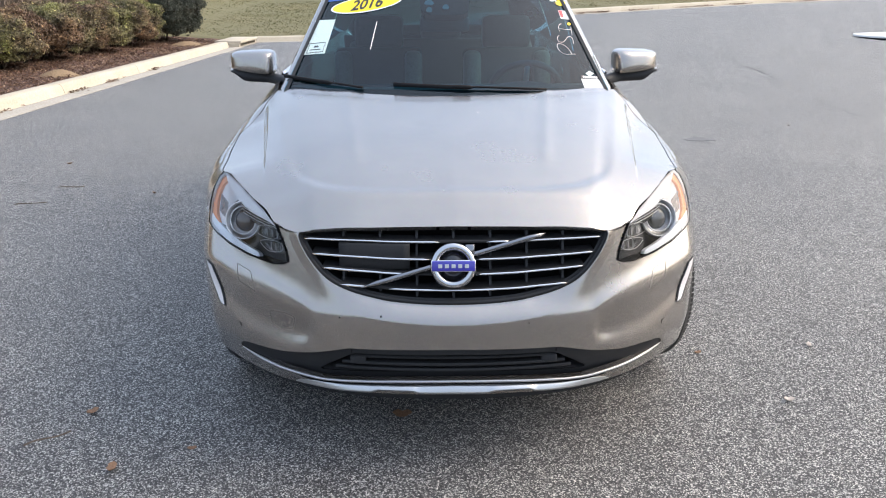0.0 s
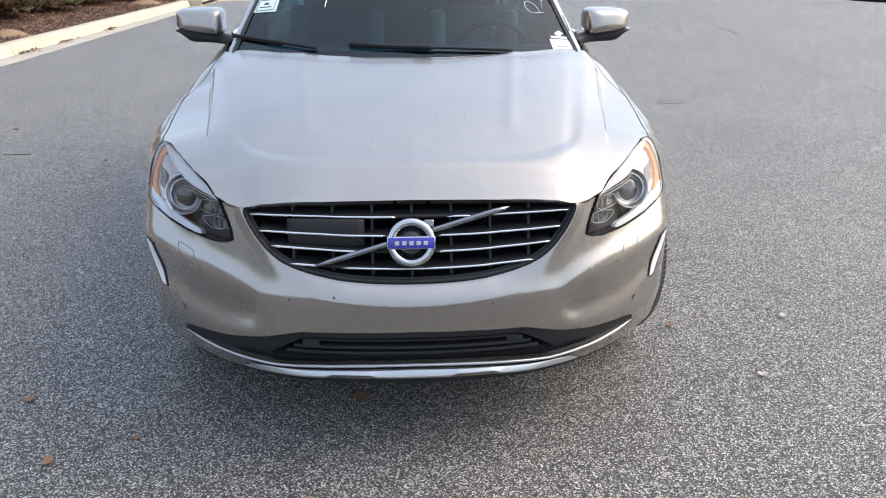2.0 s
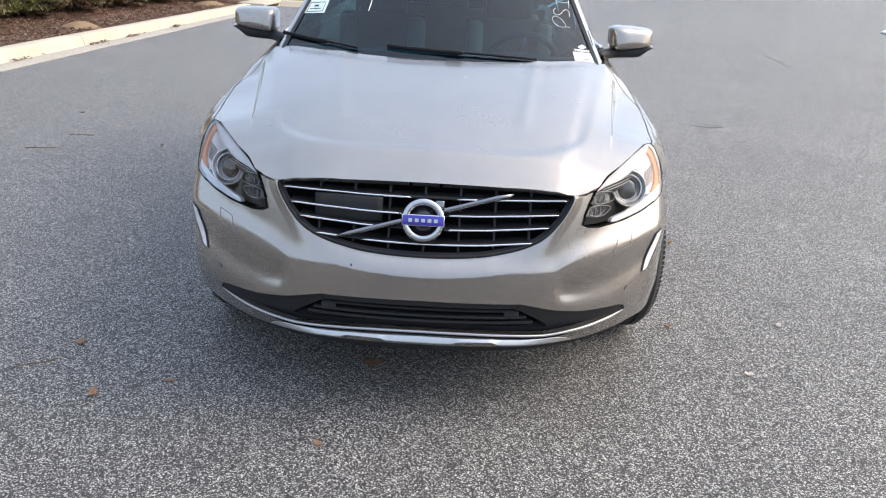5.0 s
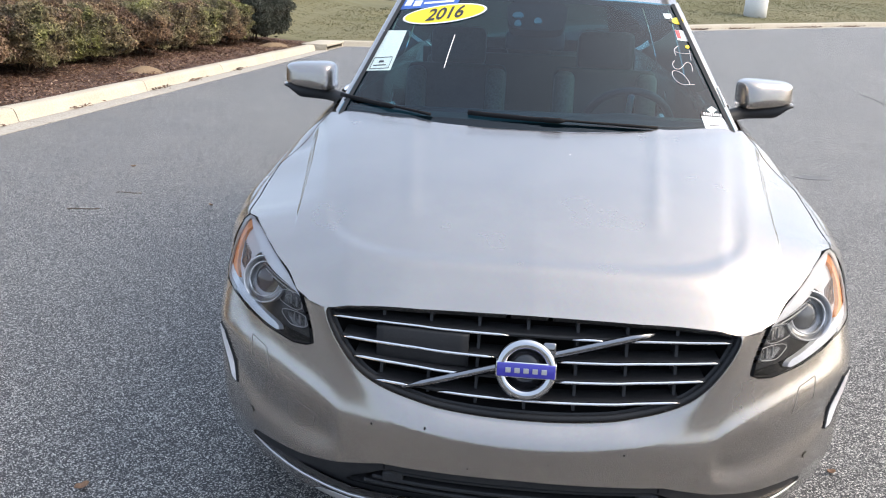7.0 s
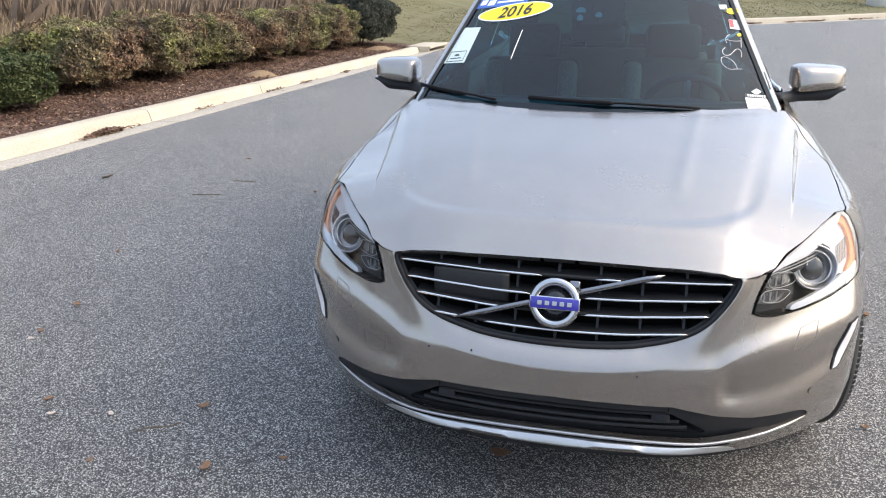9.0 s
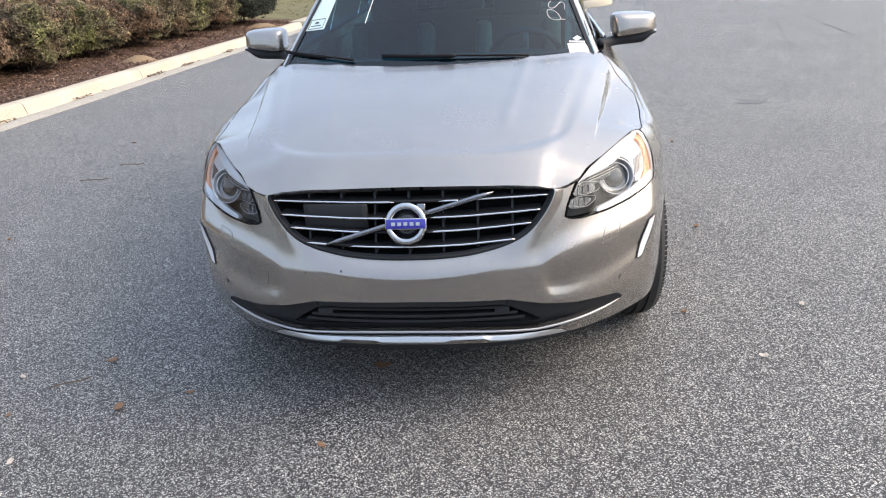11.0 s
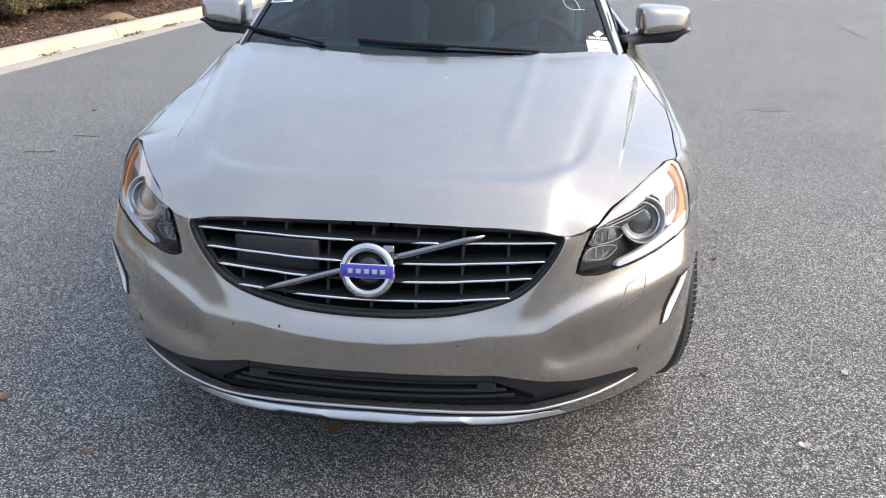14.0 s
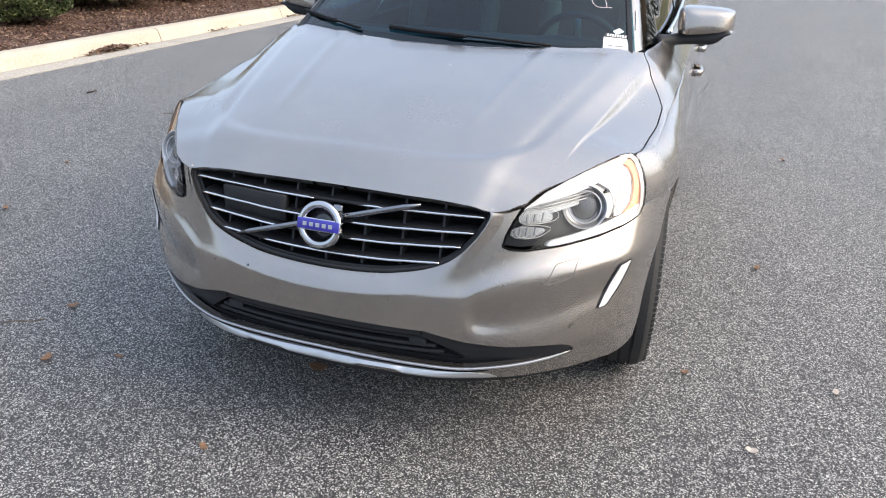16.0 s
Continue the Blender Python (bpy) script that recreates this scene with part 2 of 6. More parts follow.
def panel(name, outline, f, mat, parent, holes=(), step=0.02, edge=None, thick=0.012, extra=(), label="", lift=0.0, flip=False):
    """A sheet of the surface f(u, v) inside an outline in (u, v), less its holes, with a turned-in rim. lift: metres along the normal."""
    edge = edge or step
    loops = [dense(list(outline), edge)] + [dense(list(h), edge) for h in holes]
    flat = np.array([p for l in loops for p in l])
    lo, hi = flat.min(0), flat.max(0)
    gx = np.arange(lo[0] + step * 0.37, hi[0], step)
    gy = np.arange(lo[1] + step * 0.37, hi[1], step)
    grid = [(a, b) for a in gx for b in gy]
    if len(extra):
        c = 0.6 * step
        extra = list({(round(x / 0.0022), round(y / 0.0022)): (x, y) for x, y in extra}.values())
        taken = {(int(x // c), int(y // c)) for x, y in extra}
        grid = [p for p in grid if (int(p[0] // c), int(p[1] // c)) not in taken] + extra
    grid = np.array(grid).reshape(-1, 2)
    keep = inside(grid, loops[0])
    for h in loops[1:]:
        keep &= ~inside(grid, h)
    grid = grid[keep]
    for l in loops:
        if len(grid):
            grid = grid[reach(grid, l) > min(edge, step) * 0.45]
    verts = [Vector(p) for p in flat] + [Vector(p) for p in grid]
    edges, at = [], 0
    for l in loops:
        edges += [(at + i, at + (i + 1) % len(l)) for i in range(len(l))]
        at += len(l)
    vs, _, tris, _, _, _ = delaunay(verts, edges, [], 0, 1e-6)
    mid = np.array([[sum(vs[i][k] for i in t) / 3 for k in (0, 1)] for t in tris])
    ok = inside(mid, loops[0])
    for h in loops[1:]:
        ok &= ~inside(mid, h)
    tris = [t for t, k in zip(tris, ok) if k]
    e = 2e-4
    pts, nors = [], []
    for v in vs:
        c = Vector(f(v[0], v[1]))
        n = (Vector(f(v[0] + e, v[1])) - Vector(f(v[0] - e, v[1]))).cross(Vector(f(v[0], v[1] + e)) - Vector(f(v[0], v[1] - e)))
        n = n.normalized() if n.length > 0 else Vector((0, 0, 1))
        if flip:
            n = -n
        pts.append(c + n * lift)
        nors.append(n)
    faces = []
    for t in tris:
        n = (pts[t[1]] - pts[t[0]]).cross(pts[t[2]] - pts[t[0]])
        faces.append(tuple(t) if n.dot(nors[t[0]]) >= 0 else tuple(reversed(t)))
    if thick:
        count = {}
        for t in faces:
            for a, b in zip(t, t[1:] + t[:1]):
                count[(a, b)] = 1
        rim = {}
        for (a, b) in list(count):
            if (b, a) in count:
                continue
            ids = []
            for i in (a, b):
                if i not in rim:
                    rim[i] = len(pts)
                    pts += [pts[i].copy(), pts[i] - nors[i] * thick]
                    nors += [nors[i], nors[i]]
                ids.append(rim[i])
            faces.append((ids[1], ids[0], ids[0] + 1, ids[1] + 1))
    me = bpy.data.meshes.new(name)
    me.from_pydata([tuple(p) for p in pts], [], faces)
    me.update()
    for p in me.polygons:
        p.use_smooth = True
    split = []
    for p in me.polygons:
        rimmed = len(p.vertices) == 4
        for i in p.vertices:
            split.append(tuple(p.normal) if rimmed else tuple(nors[i]))
    me.normals_split_custom_set(split)
    return link_mesh(name, me, mat, parent, label)


def sheet(name, f, us, vs, mat, parent, label="", thick=0.0):
    """A grid of the surface f over the values us and vs."""
    bm = bmesh.new()
    g = [[bm.verts.new(f(u, v)) for v in vs] for u in us]
    for i in range(len(us) - 1):
        for j in range(len(vs) - 1):
            bm.faces.new((g[i][j], g[i + 1][j], g[i + 1][j + 1], g[i][j + 1]))
    if thick:
        bmesh.ops.recalc_face_normals(bm, faces=bm.faces)
        bmesh.ops.solidify(bm, geom=bm.faces[:], thickness=thick)
    return part(name, bm, mat, parent, label)


def tube_bm(path, radius, sides=8, closed=False, flat=(1.0, 1.0), bm=None):
    """A round or flattened bar along a path; radius may be a function of the way along it."""
    bm = bm or bmesh.new()
    n = len(path)
    rings = []
    for i, p in enumerate(path):
        a = Vector(path[(i - 1) % n] if closed or i else path[0])
        b = Vector(path[(i + 1) % n] if closed or i < n - 1 else path[-1])
        d = (b - a).normalized()
        side = d.cross(Vector((0, 0, 1)))
        side = side.normalized() if side.length > 1e-4 else Vector((1, 0, 0))
        up = side.cross(d)
        r = radius(i / max(1, n - 1)) if callable(radius) else radius
        rings.append([bm.verts.new(Vector(p) + side * (math.cos(k * math.tau / sides) * r * flat[0]) + up * (math.sin(k * math.tau / sides) * r * flat[1])) for k in range(sides)])
    for i in range(n if closed else n - 1):
        a, b = rings[i], rings[(i + 1) % n]
        for k in range(sides):
            bm.faces.new((a[k], a[(k + 1) % sides], b[(k + 1) % sides], b[k]))
    if not closed:
        bm.faces.new(rings[0][::-1])
        bm.faces.new(rings[-1])
    return bm


def box_bm(size, at=(0, 0, 0), bevel=0.0, m=None, bm=None):
    bm = bm or bmesh.new()
    t = (m or Matrix.Translation(at)) @ Matrix.Diagonal((*size, 1))
    r = bmesh.ops.create_cube(bm, size=1.0, matrix=t)
    if bevel:
        es = list({e for v in r["verts"] for e in v.link_edges})
        bmesh.ops.bevel(bm, geom=es, offset=bevel, segments=2, affect="EDGES", profile=0.6)
    return bm


def lathe_bm(profile, sides=48, axis="x", bm=None, closed=True):
    """A profile of (along the axis, radius) turned round the axis."""
    bm = bm or bmesh.new()
    rings = []
    for k in range(sides):
        a = k * math.tau / sides
        c, s = math.cos(a), math.sin(a)
        ring = []
        for h, r in profile:
            p = {"x": (h, r * c, r * s), "y": (r * c, h, r * s), "z": (r * c, r * s, h)}[axis]
            ring.append(bm.verts.new(p))
        rings.append(ring)
    n = len(profile)
    for k in range(sides):
        a, b = rings[k], rings[(k + 1) % sides]
        for i in range(n if closed else n - 1):
            j = (i + 1) % n
            bm.faces.new((a[i], a[j], b[j], b[i]))
    bmesh.ops.recalc_face_normals(bm, faces=bm.faces)
    return bm

# ---- ground, road and kerbs ----


def rise(x, y):
    """The lot is level round the car and climbs gently towards the far kerb."""
    return 0.045 * (soft(y - 9, 1.5)) * smooth((x + 4.5) / 7)


FAR = [(-5.45, 21.3), (-2.0, 22.2), (1.5, 23.0), (4.5, 24.1), (8.7, 26.8), (14.0, 30.2), (20.0, 33.0), (40.0, 42.0), (70.0, 56.0)]
FAR_SMOOTH = rounded(FAR, 2, closed=False)


def far_depth(x, y):
    """Metres past the far kerb (negative on the road)."""
    best, value = 1e9, -1.0
    for (ax, ay), (bx, by) in zip(FAR, FAR[1:]):
        l2 = (bx - ax) ** 2 + (by - ay) ** 2
        t = clamp(((x - ax) * (bx - ax) + (y - ay) * (by - ay)) / l2)
        d = math.hypot(x - lerp(ax, bx, t), y - lerp(ay, by, t))
        if d < best:
            best = d
            value = d if (bx - ax) * (y - ay) - (by - ay) * (x - ax) > 0 else -d
    return value


def corner_line(d):
    """The kerb's rounded corner where the lot opens out beside the bed, d metres outwards of the gutter."""
    return [(-6.95 + (1.5 - d) * math.cos(radians(-90 + 90 * k / 8)), 3.1 + (1.5 - d) * math.sin(radians(-90 + 90 * k / 8))) for k in range(9)]


def ground_z(x, y):
    left = soft(-8.3 - x, 0.3) * smooth((y - 1.5) / 4)
    far = far_depth(x, y)
    z = rise(min(x, 60), min(y, 60)) - 0.04
    if x < -5.7 or far > 0.25:
        z = rise(min(x, 60), min(y, 60)) + 0.12
        z += 3.4 * (1 - math.exp(-0.085 * left)) + 1.9 * (1 - math.exp(-0.045 * max(0, far - 0.6)))
        z -= 0.22 * smooth((x + 8.75) / 0.5) * smooth((-5.5 - x) / 0.2) * smooth((20.6 - y) / 0.5) * smooth((y - 1.9) / 0.5)
        z += 0.05 * noise.noise((x * 0.5, y * 0.5, 0.0)) + 0.02 * noise.noise((x * 2.1, y * 2.1, 4.0))
    return z


def build_ground():
    road = [(-45, -30), (70, -30)] + FAR_SMOOTH[::-1] + corner_line(0)[::-1] + [(-45, 1.6)]
    panel("road", road, lambda x, y: (x, y, rise(x, y)), ASPHALT, None, step=1.5, edge=1.5, thick=0.02)
    tagged(scene.objects["road"], "worn grey asphalt parking lot with pale aggregate", "road", kind="structure")
    hole = [(-44.8, -29.8), (69.8, -29.8)] + [(x, y + 0.5) for x, y in FAR_SMOOTH[::-1][:-1]] + [(-5.93, 21.75)] + corner_line(0.48)[::-1] + [(-44.8, 2.08)]
    near = [(x, y) for x in np.arange(-22, 46, 0.9) for y in np.arange(-20, 70, 0.9)]
    panel("ground", [(-500, -500), (500, -500), (500, 600), (-500, 600)], lambda x, y: (x, y, ground_z(x, y)), TURF, None, holes=[hole], step=40.0, edge=1.5, thick=0.0, extra=near)
    tagged(scene.objects["ground"], "dormant tan and green turf on a gentle bank", "grass", kind="structure")
    strip = [(x - 9, y + 19) for x, y in FAR_SMOOTH] + [(x - 11, y + 25) for x, y in FAR_SMOOTH[::-1]]
    panel("street", strip, lambda x, y: (x, y, ground_z(x, y) + 0.06), GUTTER, None, step=1.5, edge=1.5, thick=0.04)
    tagged(scene.objects["street"], "pale grey street beyond the turf bank", "road", kind="structure")

    def bed_z(x, y):
        return 0.135 + 0.035 * noise.noise((x * 1.3, y * 1.3, 2.0)) + 0.02 * noise.noise((x * 6, y * 6, 7.0)) + 0.10 * smooth((-6.2 - x) / 2)
    bed = [(-8.9, 2.11)] + corner_line(0.51) + [(-5.96, 20.4), (-6.6, 20.8), (-8.6, 20.6)]
    panel("mulch_bed", bed, lambda x, y: (x, y, bed_z(x, y)), MULCH, None, step=0.22, edge=0.4, thick=0.06)
    tagged(scene.objects["mulch_bed"], "planting bed covered in reddish brown pine mulch", "bed", kind="structure")
    return bed_z


bed_z = build_ground()

GUTTER_PROFILE = [(-0.13, -0.03), (-0.13, 0.009), (0.05, 0.006), (0.225, -0.003), (0.234, -0.008), (0.234, -0.03)]
KERB_PROFILE = [(0.240, -0.03), (0.240, -0.004), (0.248, 0.004), (0.275, 0.10), (0.295, 0.133), (0.33, 0.148), (0.48, 0.152), (0.505, 0.14), (0.51, -0.03)]


def kerb_run(parent, path, length, profile, name, mat):
    """Concrete kerb and gutter pieces along a path of (x, y); its outward side is to the left of the way."""
    dist = [0.0]
    for a, b in zip(path, path[1:]):
        dist.append(dist[-1] + math.dist(a, b))

    def along(s):
        i = 0
        while i < len(path) - 2 and s > dist[i + 1]:
            i += 1
        a, b = Vector(path[i]), Vector(path[i + 1])
        return a.lerp(b, (s - dist[i]) / (dist[i + 1] - dist[i])), (b - a).normalized()
    s = 0.0
    while s < dist[-1] - 0.2:
        e = min(s + length, dist[-1])
        bm = bmesh.new()
        rings = []
        for k in range(7):
            q = lerp(s + 0.006, e - 0.006, k / 6)
            p, d = along(q)
            out = Vector((-d.y, d.x))
            wob = 0.006 * noise.noise((q * 0.7, 3.0, path[0][0]))
            ring = []
            for o, z in profile:
                c = p + out * (o + wob)
                ring.append(bm.verts.new((c.x, c.y, rise(c.x, c.y) + z + (wob if z > 0.1 else 0))))
            rings.append(ring)
        for a, b in zip(rings, rings[1:]):
            for i in range(len(a)):
                j = (i + 1) % len(a)
                bm.faces.new((a[i], a[j], b[j], b[i]))
        bm.faces.new(rings[0])
        bm.faces.new(rings[-1][::-1])
        bmesh.ops.recalc_face_normals(bm, faces=bm.faces)
        bm.faces.ensure_lookup_table()
        sharp(part(name, bm, mat, parent), 40)
        s = e


kerb = thing("kerb", "weathered cream concrete kerb and gutter beside the mulch bed", "kerb", kind="structure")
for profile, name, mat in ((KERB_PROFILE, "kerb_piece", CONCRETE), (GUTTER_PROFILE, "gutter_piece", GUTTER)):
    kerb_run(kerb, [(-44.0, 1.6)] + corner_line(0) + [(-5.45, 19.2)], 3.05, profile, name, mat)
far_kerb = thing("far_kerb", "pale concrete kerb along the turf bank", "kerb", kind="structure")
for profile, name, mat in ((KERB_PROFILE, "kerb_piece", CONCRETE), (GUTTER_PROFILE, "gutter_piece", GUTTER)):
    kerb_run(far_kerb, FAR_SMOOTH, 3.05, profile, name, mat)


def drain_inlet():
    """The storm drain throat in the kerb's end."""
    d = thing("drain_inlet", "concrete storm drain inlet with a dark slot", "drain", (-5.72, 20.25, 0))
    part("slab", box_bm((0.75, 2.05, 0.07), (-0.03, 0, 0.135), 0.015), CONCRETE, d)
    part("back_wall", box_bm((0.2, 2.05, 0.2), (-0.33, 0, 0.02)), GAP, d, "dark slot")
    part("apron", box_bm((0.45, 2.3, 0.03), (0.1, 0, -0.005), 0.008), GUTTER, d)
    for y in (-0.97, 0.97):
        part("pier", box_bm((0.3, 0.12, 0.12), (0.15, y, 0.05), 0.01), CONCRETE, d)


drain_inlet()


def traffic_island(x, y, rx, ry):
    d = thing("traffic_island", "small kerbed island with dark mulch in the lot", "island", (x, y, rise(x, y)), kind="structure")
    n = 40
    bm = bmesh.new()
    rings = []
    for k in range(n):
        a = k * math.tau / n
        c, s = math.cos(a), math.sin(a)
        c, s = math.copysign(abs(c) ** 0.7, c), math.copysign(abs(s) ** 0.7, s)
        rings.append([bm.verts.new((c * (rx - o), s * (ry - o), z + rise(x + c * rx, y + s * ry) - rise(x, y))) for o, z in ((0, -0.05), (0.0, 0.0), (0.03, 0.12), (0.06, 0.15), (0.2, 0.15), (0.2, -0.05))])
    for k in range(n):
        a, b = rings[k], rings[(k + 1) % n]
        for i in range(5):
            bm.faces.new((a[i], a[i + 1], b[i + 1], b[i]))
    bmesh.ops.recalc_face_normals(bm, faces=bm.faces)
    sharp(part("kerb_ring", bm, CONCRETE, d), 40)
    bm = bmesh.new()
    mid = bm.verts.new((0, 0, 0.2))
    ring = [bm.verts.new((math.cos(k * math.tau / n) * (rx - 0.15), math.sin(k * math.tau / n) * (ry - 0.15), 0.1)) for k in range(n)]
    for k in range(n):
        bm.faces.new((mid, ring[k], ring[(k + 1) % n]))
    part("mulch", bm, MULCH, d, "dark mulch")


traffic_island(1.02, 17.5, 1.72, 1.3)


def pole_pad(x, y):
    """A squat round footing on a pale concrete pad with a dark joint round it."""
    z = rise(x, y)
    d = thing("pole_footing", "squat grey concrete footing on a pale pad in the lot", "footing", (x, y, z))
    part("pad", lathe_bm([(-0.05, 0.0), (-0.05, 1.12), (0.045, 1.12), (0.055, 1.09), (0.06, 0.0)], 40, "z", closed=False), PALE_CONCRETE, d, "pale concrete pad")
    part("joint", lathe_bm([(-0.05, 1.13), (0.012, 1.13), (0.012, 1.20), (-0.05, 1.20)], 40, "z"), GAP, d, "dark joint round the pad")
    part("footing", lathe_bm([(0.05, 0.0), (0.05, 0.33), (0.36, 0.29), (0.40, 0.25), (0.40, 0.0)], 28, "z", closed=False), GUTTER, d)


pole_pad(11.75, 16.9)


def lamp_pole(x, y):
    z = ground_z(x, y)
    d = thing("lamp_pole", "white lamp pole on a round concrete footing", "street lamp", (x, y, z))
    part("footing", lathe_bm([(-0.3, 0.0), (-0.3, 0.43), (0.66, 0.42), (0.69, 0.39), (0.69, 0.0)], 32, "z", closed=False), PALE_CONCRETE, d)
    part("base_cover", box_bm((0.46, 0.46, 0.26), (0, 0, 0.82), 0.02), WHITE_INK, d, "white base cover")
    part("pole", tube_bm([(0, 0, 0.7), (0, 0, 8.0)], lambda t: 0.085 - 0.03 * t, 12), WHITE_INK, d)


lamp_pole(8.95, 29.6)


# ---- planting ----


def leaf_material(name, stops, patches=None, spread=1.1):
    m = material(name, stops[0][1], 0.55, specular=0.3)
    geo = node(m, "ShaderNodeNewGeometry")
    c = ramp(m, geo.outputs["Random Per Island"], stops)
    c = mix_color(m, 0.35, c, ramp(m, noise_tex(m, coords(m), 2.3, 3.0), [(0.3, stops[0][1]), (0.7, stops[-1][1])]))
    if patches:
        where = ramp(m, noise_tex(m, geo.outputs["Position"], spread, 3.0), [(0.40, patches[0]), (0.53, (1, 1, 1)), (0.66, patches[1])])
        c = mix_color(m, 1.0, c, where, "MULTIPLY")
    base(m, c)
    return m


HEDGE_LEAF = leaf_material("olive and bronze hedge leaves", [(0.0, (0.04, 0.032, 0.026)), (0.4, (0.085, 0.070, 0.052)), (0.66, (0.105, 0.102, 0.045)), (0.86, (0.14, 0.105, 0.08)), (0.94, (0.24, 0.21, 0.08)), (1.0, (0.55, 0.48, 0.24))], ((1.0, 0.74, 0.82), (1.1, 1.3, 0.8)))
DARK_LEAF = leaf_material("dark green shrub leaves", [(0.0, (0.017, 0.023, 0.018)), (0.6, (0.036, 0.048, 0.034)), (0.95, (0.065, 0.07, 0.054)), (1.0, (0.12, 0.12, 0.09))])
# leaves inside each shrub; the shade there is put into their colour
SHADE_LEAF = leaf_material("inner leaves with painted shade", [(0.0, (0.025, 0.020, 0.015)), (1.0, (0.06, 0.05, 0.033))])
GREEN_LEAF = leaf_material("fresh green shrub leaves", [(0.0, (0.018, 0.030, 0.010)), (0.6, (0.045, 0.07, 0.022)), (1.0, (0.13, 0.14, 0.05))])
TWIG = mottled("grey brown twigs", (0.09, 0.065, 0.045), (0.16, 0.12, 0.09), 8.0, 0.9, 90.0, 0.4, 0.002)
STRAW = leaf_material("dry tan grass", [(0.0, (0.20, 0.145, 0.10)), (0.5, (0.31, 0.23, 0.155)), (0.85, (0.41, 0.325, 0.225)), (1.0, (0.20, 0.17, 0.09))])
LITTER = leaf_material("dead leaf litter", [(0.0, (0.05, 0.026, 0.02)), (0.55, (0.14, 0.07, 0.045)), (0.88, (0.26, 0.14, 0.085)), (1.0, (0.42, 0.31, 0.22))])


def leaf_cloud(rng, n, place, size):
    """n small folded leaves; place(rng) gives a point and its outward direction."""
    verts, faces = [], []
    for _ in range(n):
        p, out = place(rng)
        d = Vector((rng.gauss(0, 1), rng.gauss(0, 1), rng.gauss(0, 1))) * 0.75 + out
        d.normalize()
        t = d.cross(Vector((rng.gauss(0, 1), rng.gauss(0, 1), rng.gauss(0, 1)))).normalized()
        b = d.cross(t)
        l = size * rng.uniform(0.6, 1.3)
        w = l * rng.uniform(0.38, 0.55)
        k = len(verts)
        verts += [p - t * l * 0.5, p + b * w * 0.5 + d * w * 0.15, p + t * l * 0.5 - d * l * 0.1, p - b * w * 0.5 + d * w * 0.15]
        faces += [(k, k + 1, k + 2), (k, k + 2, k + 3)]
    me = bpy.data.meshes.new("foliage")
    me.from_pydata([tuple(v) for v in verts], [], faces)
    return me


def shrub(x, y, rx, ry, h, leaf, label, seed, n=34000, box=0.76, lumps=0.24, size=0.052):
    rng = random.Random(seed)
    z0 = bed_z(x, y) - 0.02
    d = thing("shrub", label, "shrub", (x, y, z0), "shrubs along the kerb")

    def place(r):
        a, e = r.uniform(0, math.tau), math.asin(r.uniform(-0.75, 1))
        v = Vector((math.cos(a) * math.cos(e), math.sin(a) * math.cos(e), math.sin(e)))
        q = Vector([math.copysign(abs(c) ** box, c) for c in v])
        lump = 1 + lumps * noise.noise((q.x * 2.3 + seed, q.y * 2.3, q.z * 2.3)) + 0.10 * noise.noise((q.x * 6 + seed, q.y * 6, q.z * 6))
        lump += 0.12 * max(0, r.gauss(0, 0.5)) if r.random() < 0.06 else 0
        depth = 1 - abs(r.gauss(0, 0.10))
        p = Vector((q.x * rx, q.y * ry, 0.54 * h + q.z * h * 0.46)) * 1.0
        c = Vector((0, 0, 0.54 * h))
        p = c + (p - c) * lump * max(0.2, depth)
        p.z = max(p.z, 0.05)
        return p, v
    link_mesh("foliage", leaf_cloud(rng, n, place, size), leaf, d)
    # smaller inner shell of leaves, coloured as if shaded by the outer ones
    link_mesh("inner_foliage", leaf_cloud(rng, n // 5, lambda r: (lambda p, v: (Vector((p.x * 0.84, p.y * 0.84, 0.06 + (p.z - 0.06) * 0.88)), v))(*place(r)), size * 2.6), SHADE_LEAF, d, "inner leaves with shade put into their colour")
    for k in range(7):
        a = rng.uniform(0, math.tau)
        path = [(0.06 * math.cos(a), 0.06 * math.sin(a), -0.03)]
        for i in range(1, 5):
            s = i / 4
            path.append((rx * 0.7 * s * math.cos(a) + rng.uniform(-0.04, 0.04), ry * 0.7 * s * math.sin(a) + rng.uniform(-0.04, 0.04), h * 0.75 * s ** 0.8))
        part("stem", tube_bm(path, lambda t: 0.016 * (1 - 0.75 * t), 5), TWIG, d)
    return d


HEDGE_TEXT = "clipped hedge shrub with olive and bronze leaves on mulch"
shrub(-7.25, 5.75, 0.55, 0.55, 0.72, GREEN_LEAF, "small fresh green shrub on brown mulch", 11, 14000, 0.9, 0.3, 0.055)
shrub(-7.65, 7.65, 0.82, 0.84, 1.00, HEDGE_LEAF, HEDGE_TEXT, 12)
shrub(-7.62, 9.45, 0.80, 0.82, 1.09, HEDGE_LEAF, HEDGE_TEXT, 13)
shrub(-7.62, 11.25, 0.76, 0.80, 1.05, HEDGE_LEAF, HEDGE_TEXT, 14)
shrub(-7.62, 13.0, 0.78, 0.79, 1.08, HEDGE_LEAF, HEDGE_TEXT, 15)
shrub(-7.6, 14.9, 0.8, 0.88, 1.08, HEDGE_LEAF, HEDGE_TEXT, 16)
shrub(-7.6, 16.9, 0.82, 0.88, 1.13, HEDGE_LEAF, HEDGE_TEXT, 17)
shrub(-7.35, 18.9, 0.95, 1.0, 1.5, DARK_LEAF, "taller rounded dark green shrub at the hedge's end", 18, 42000)


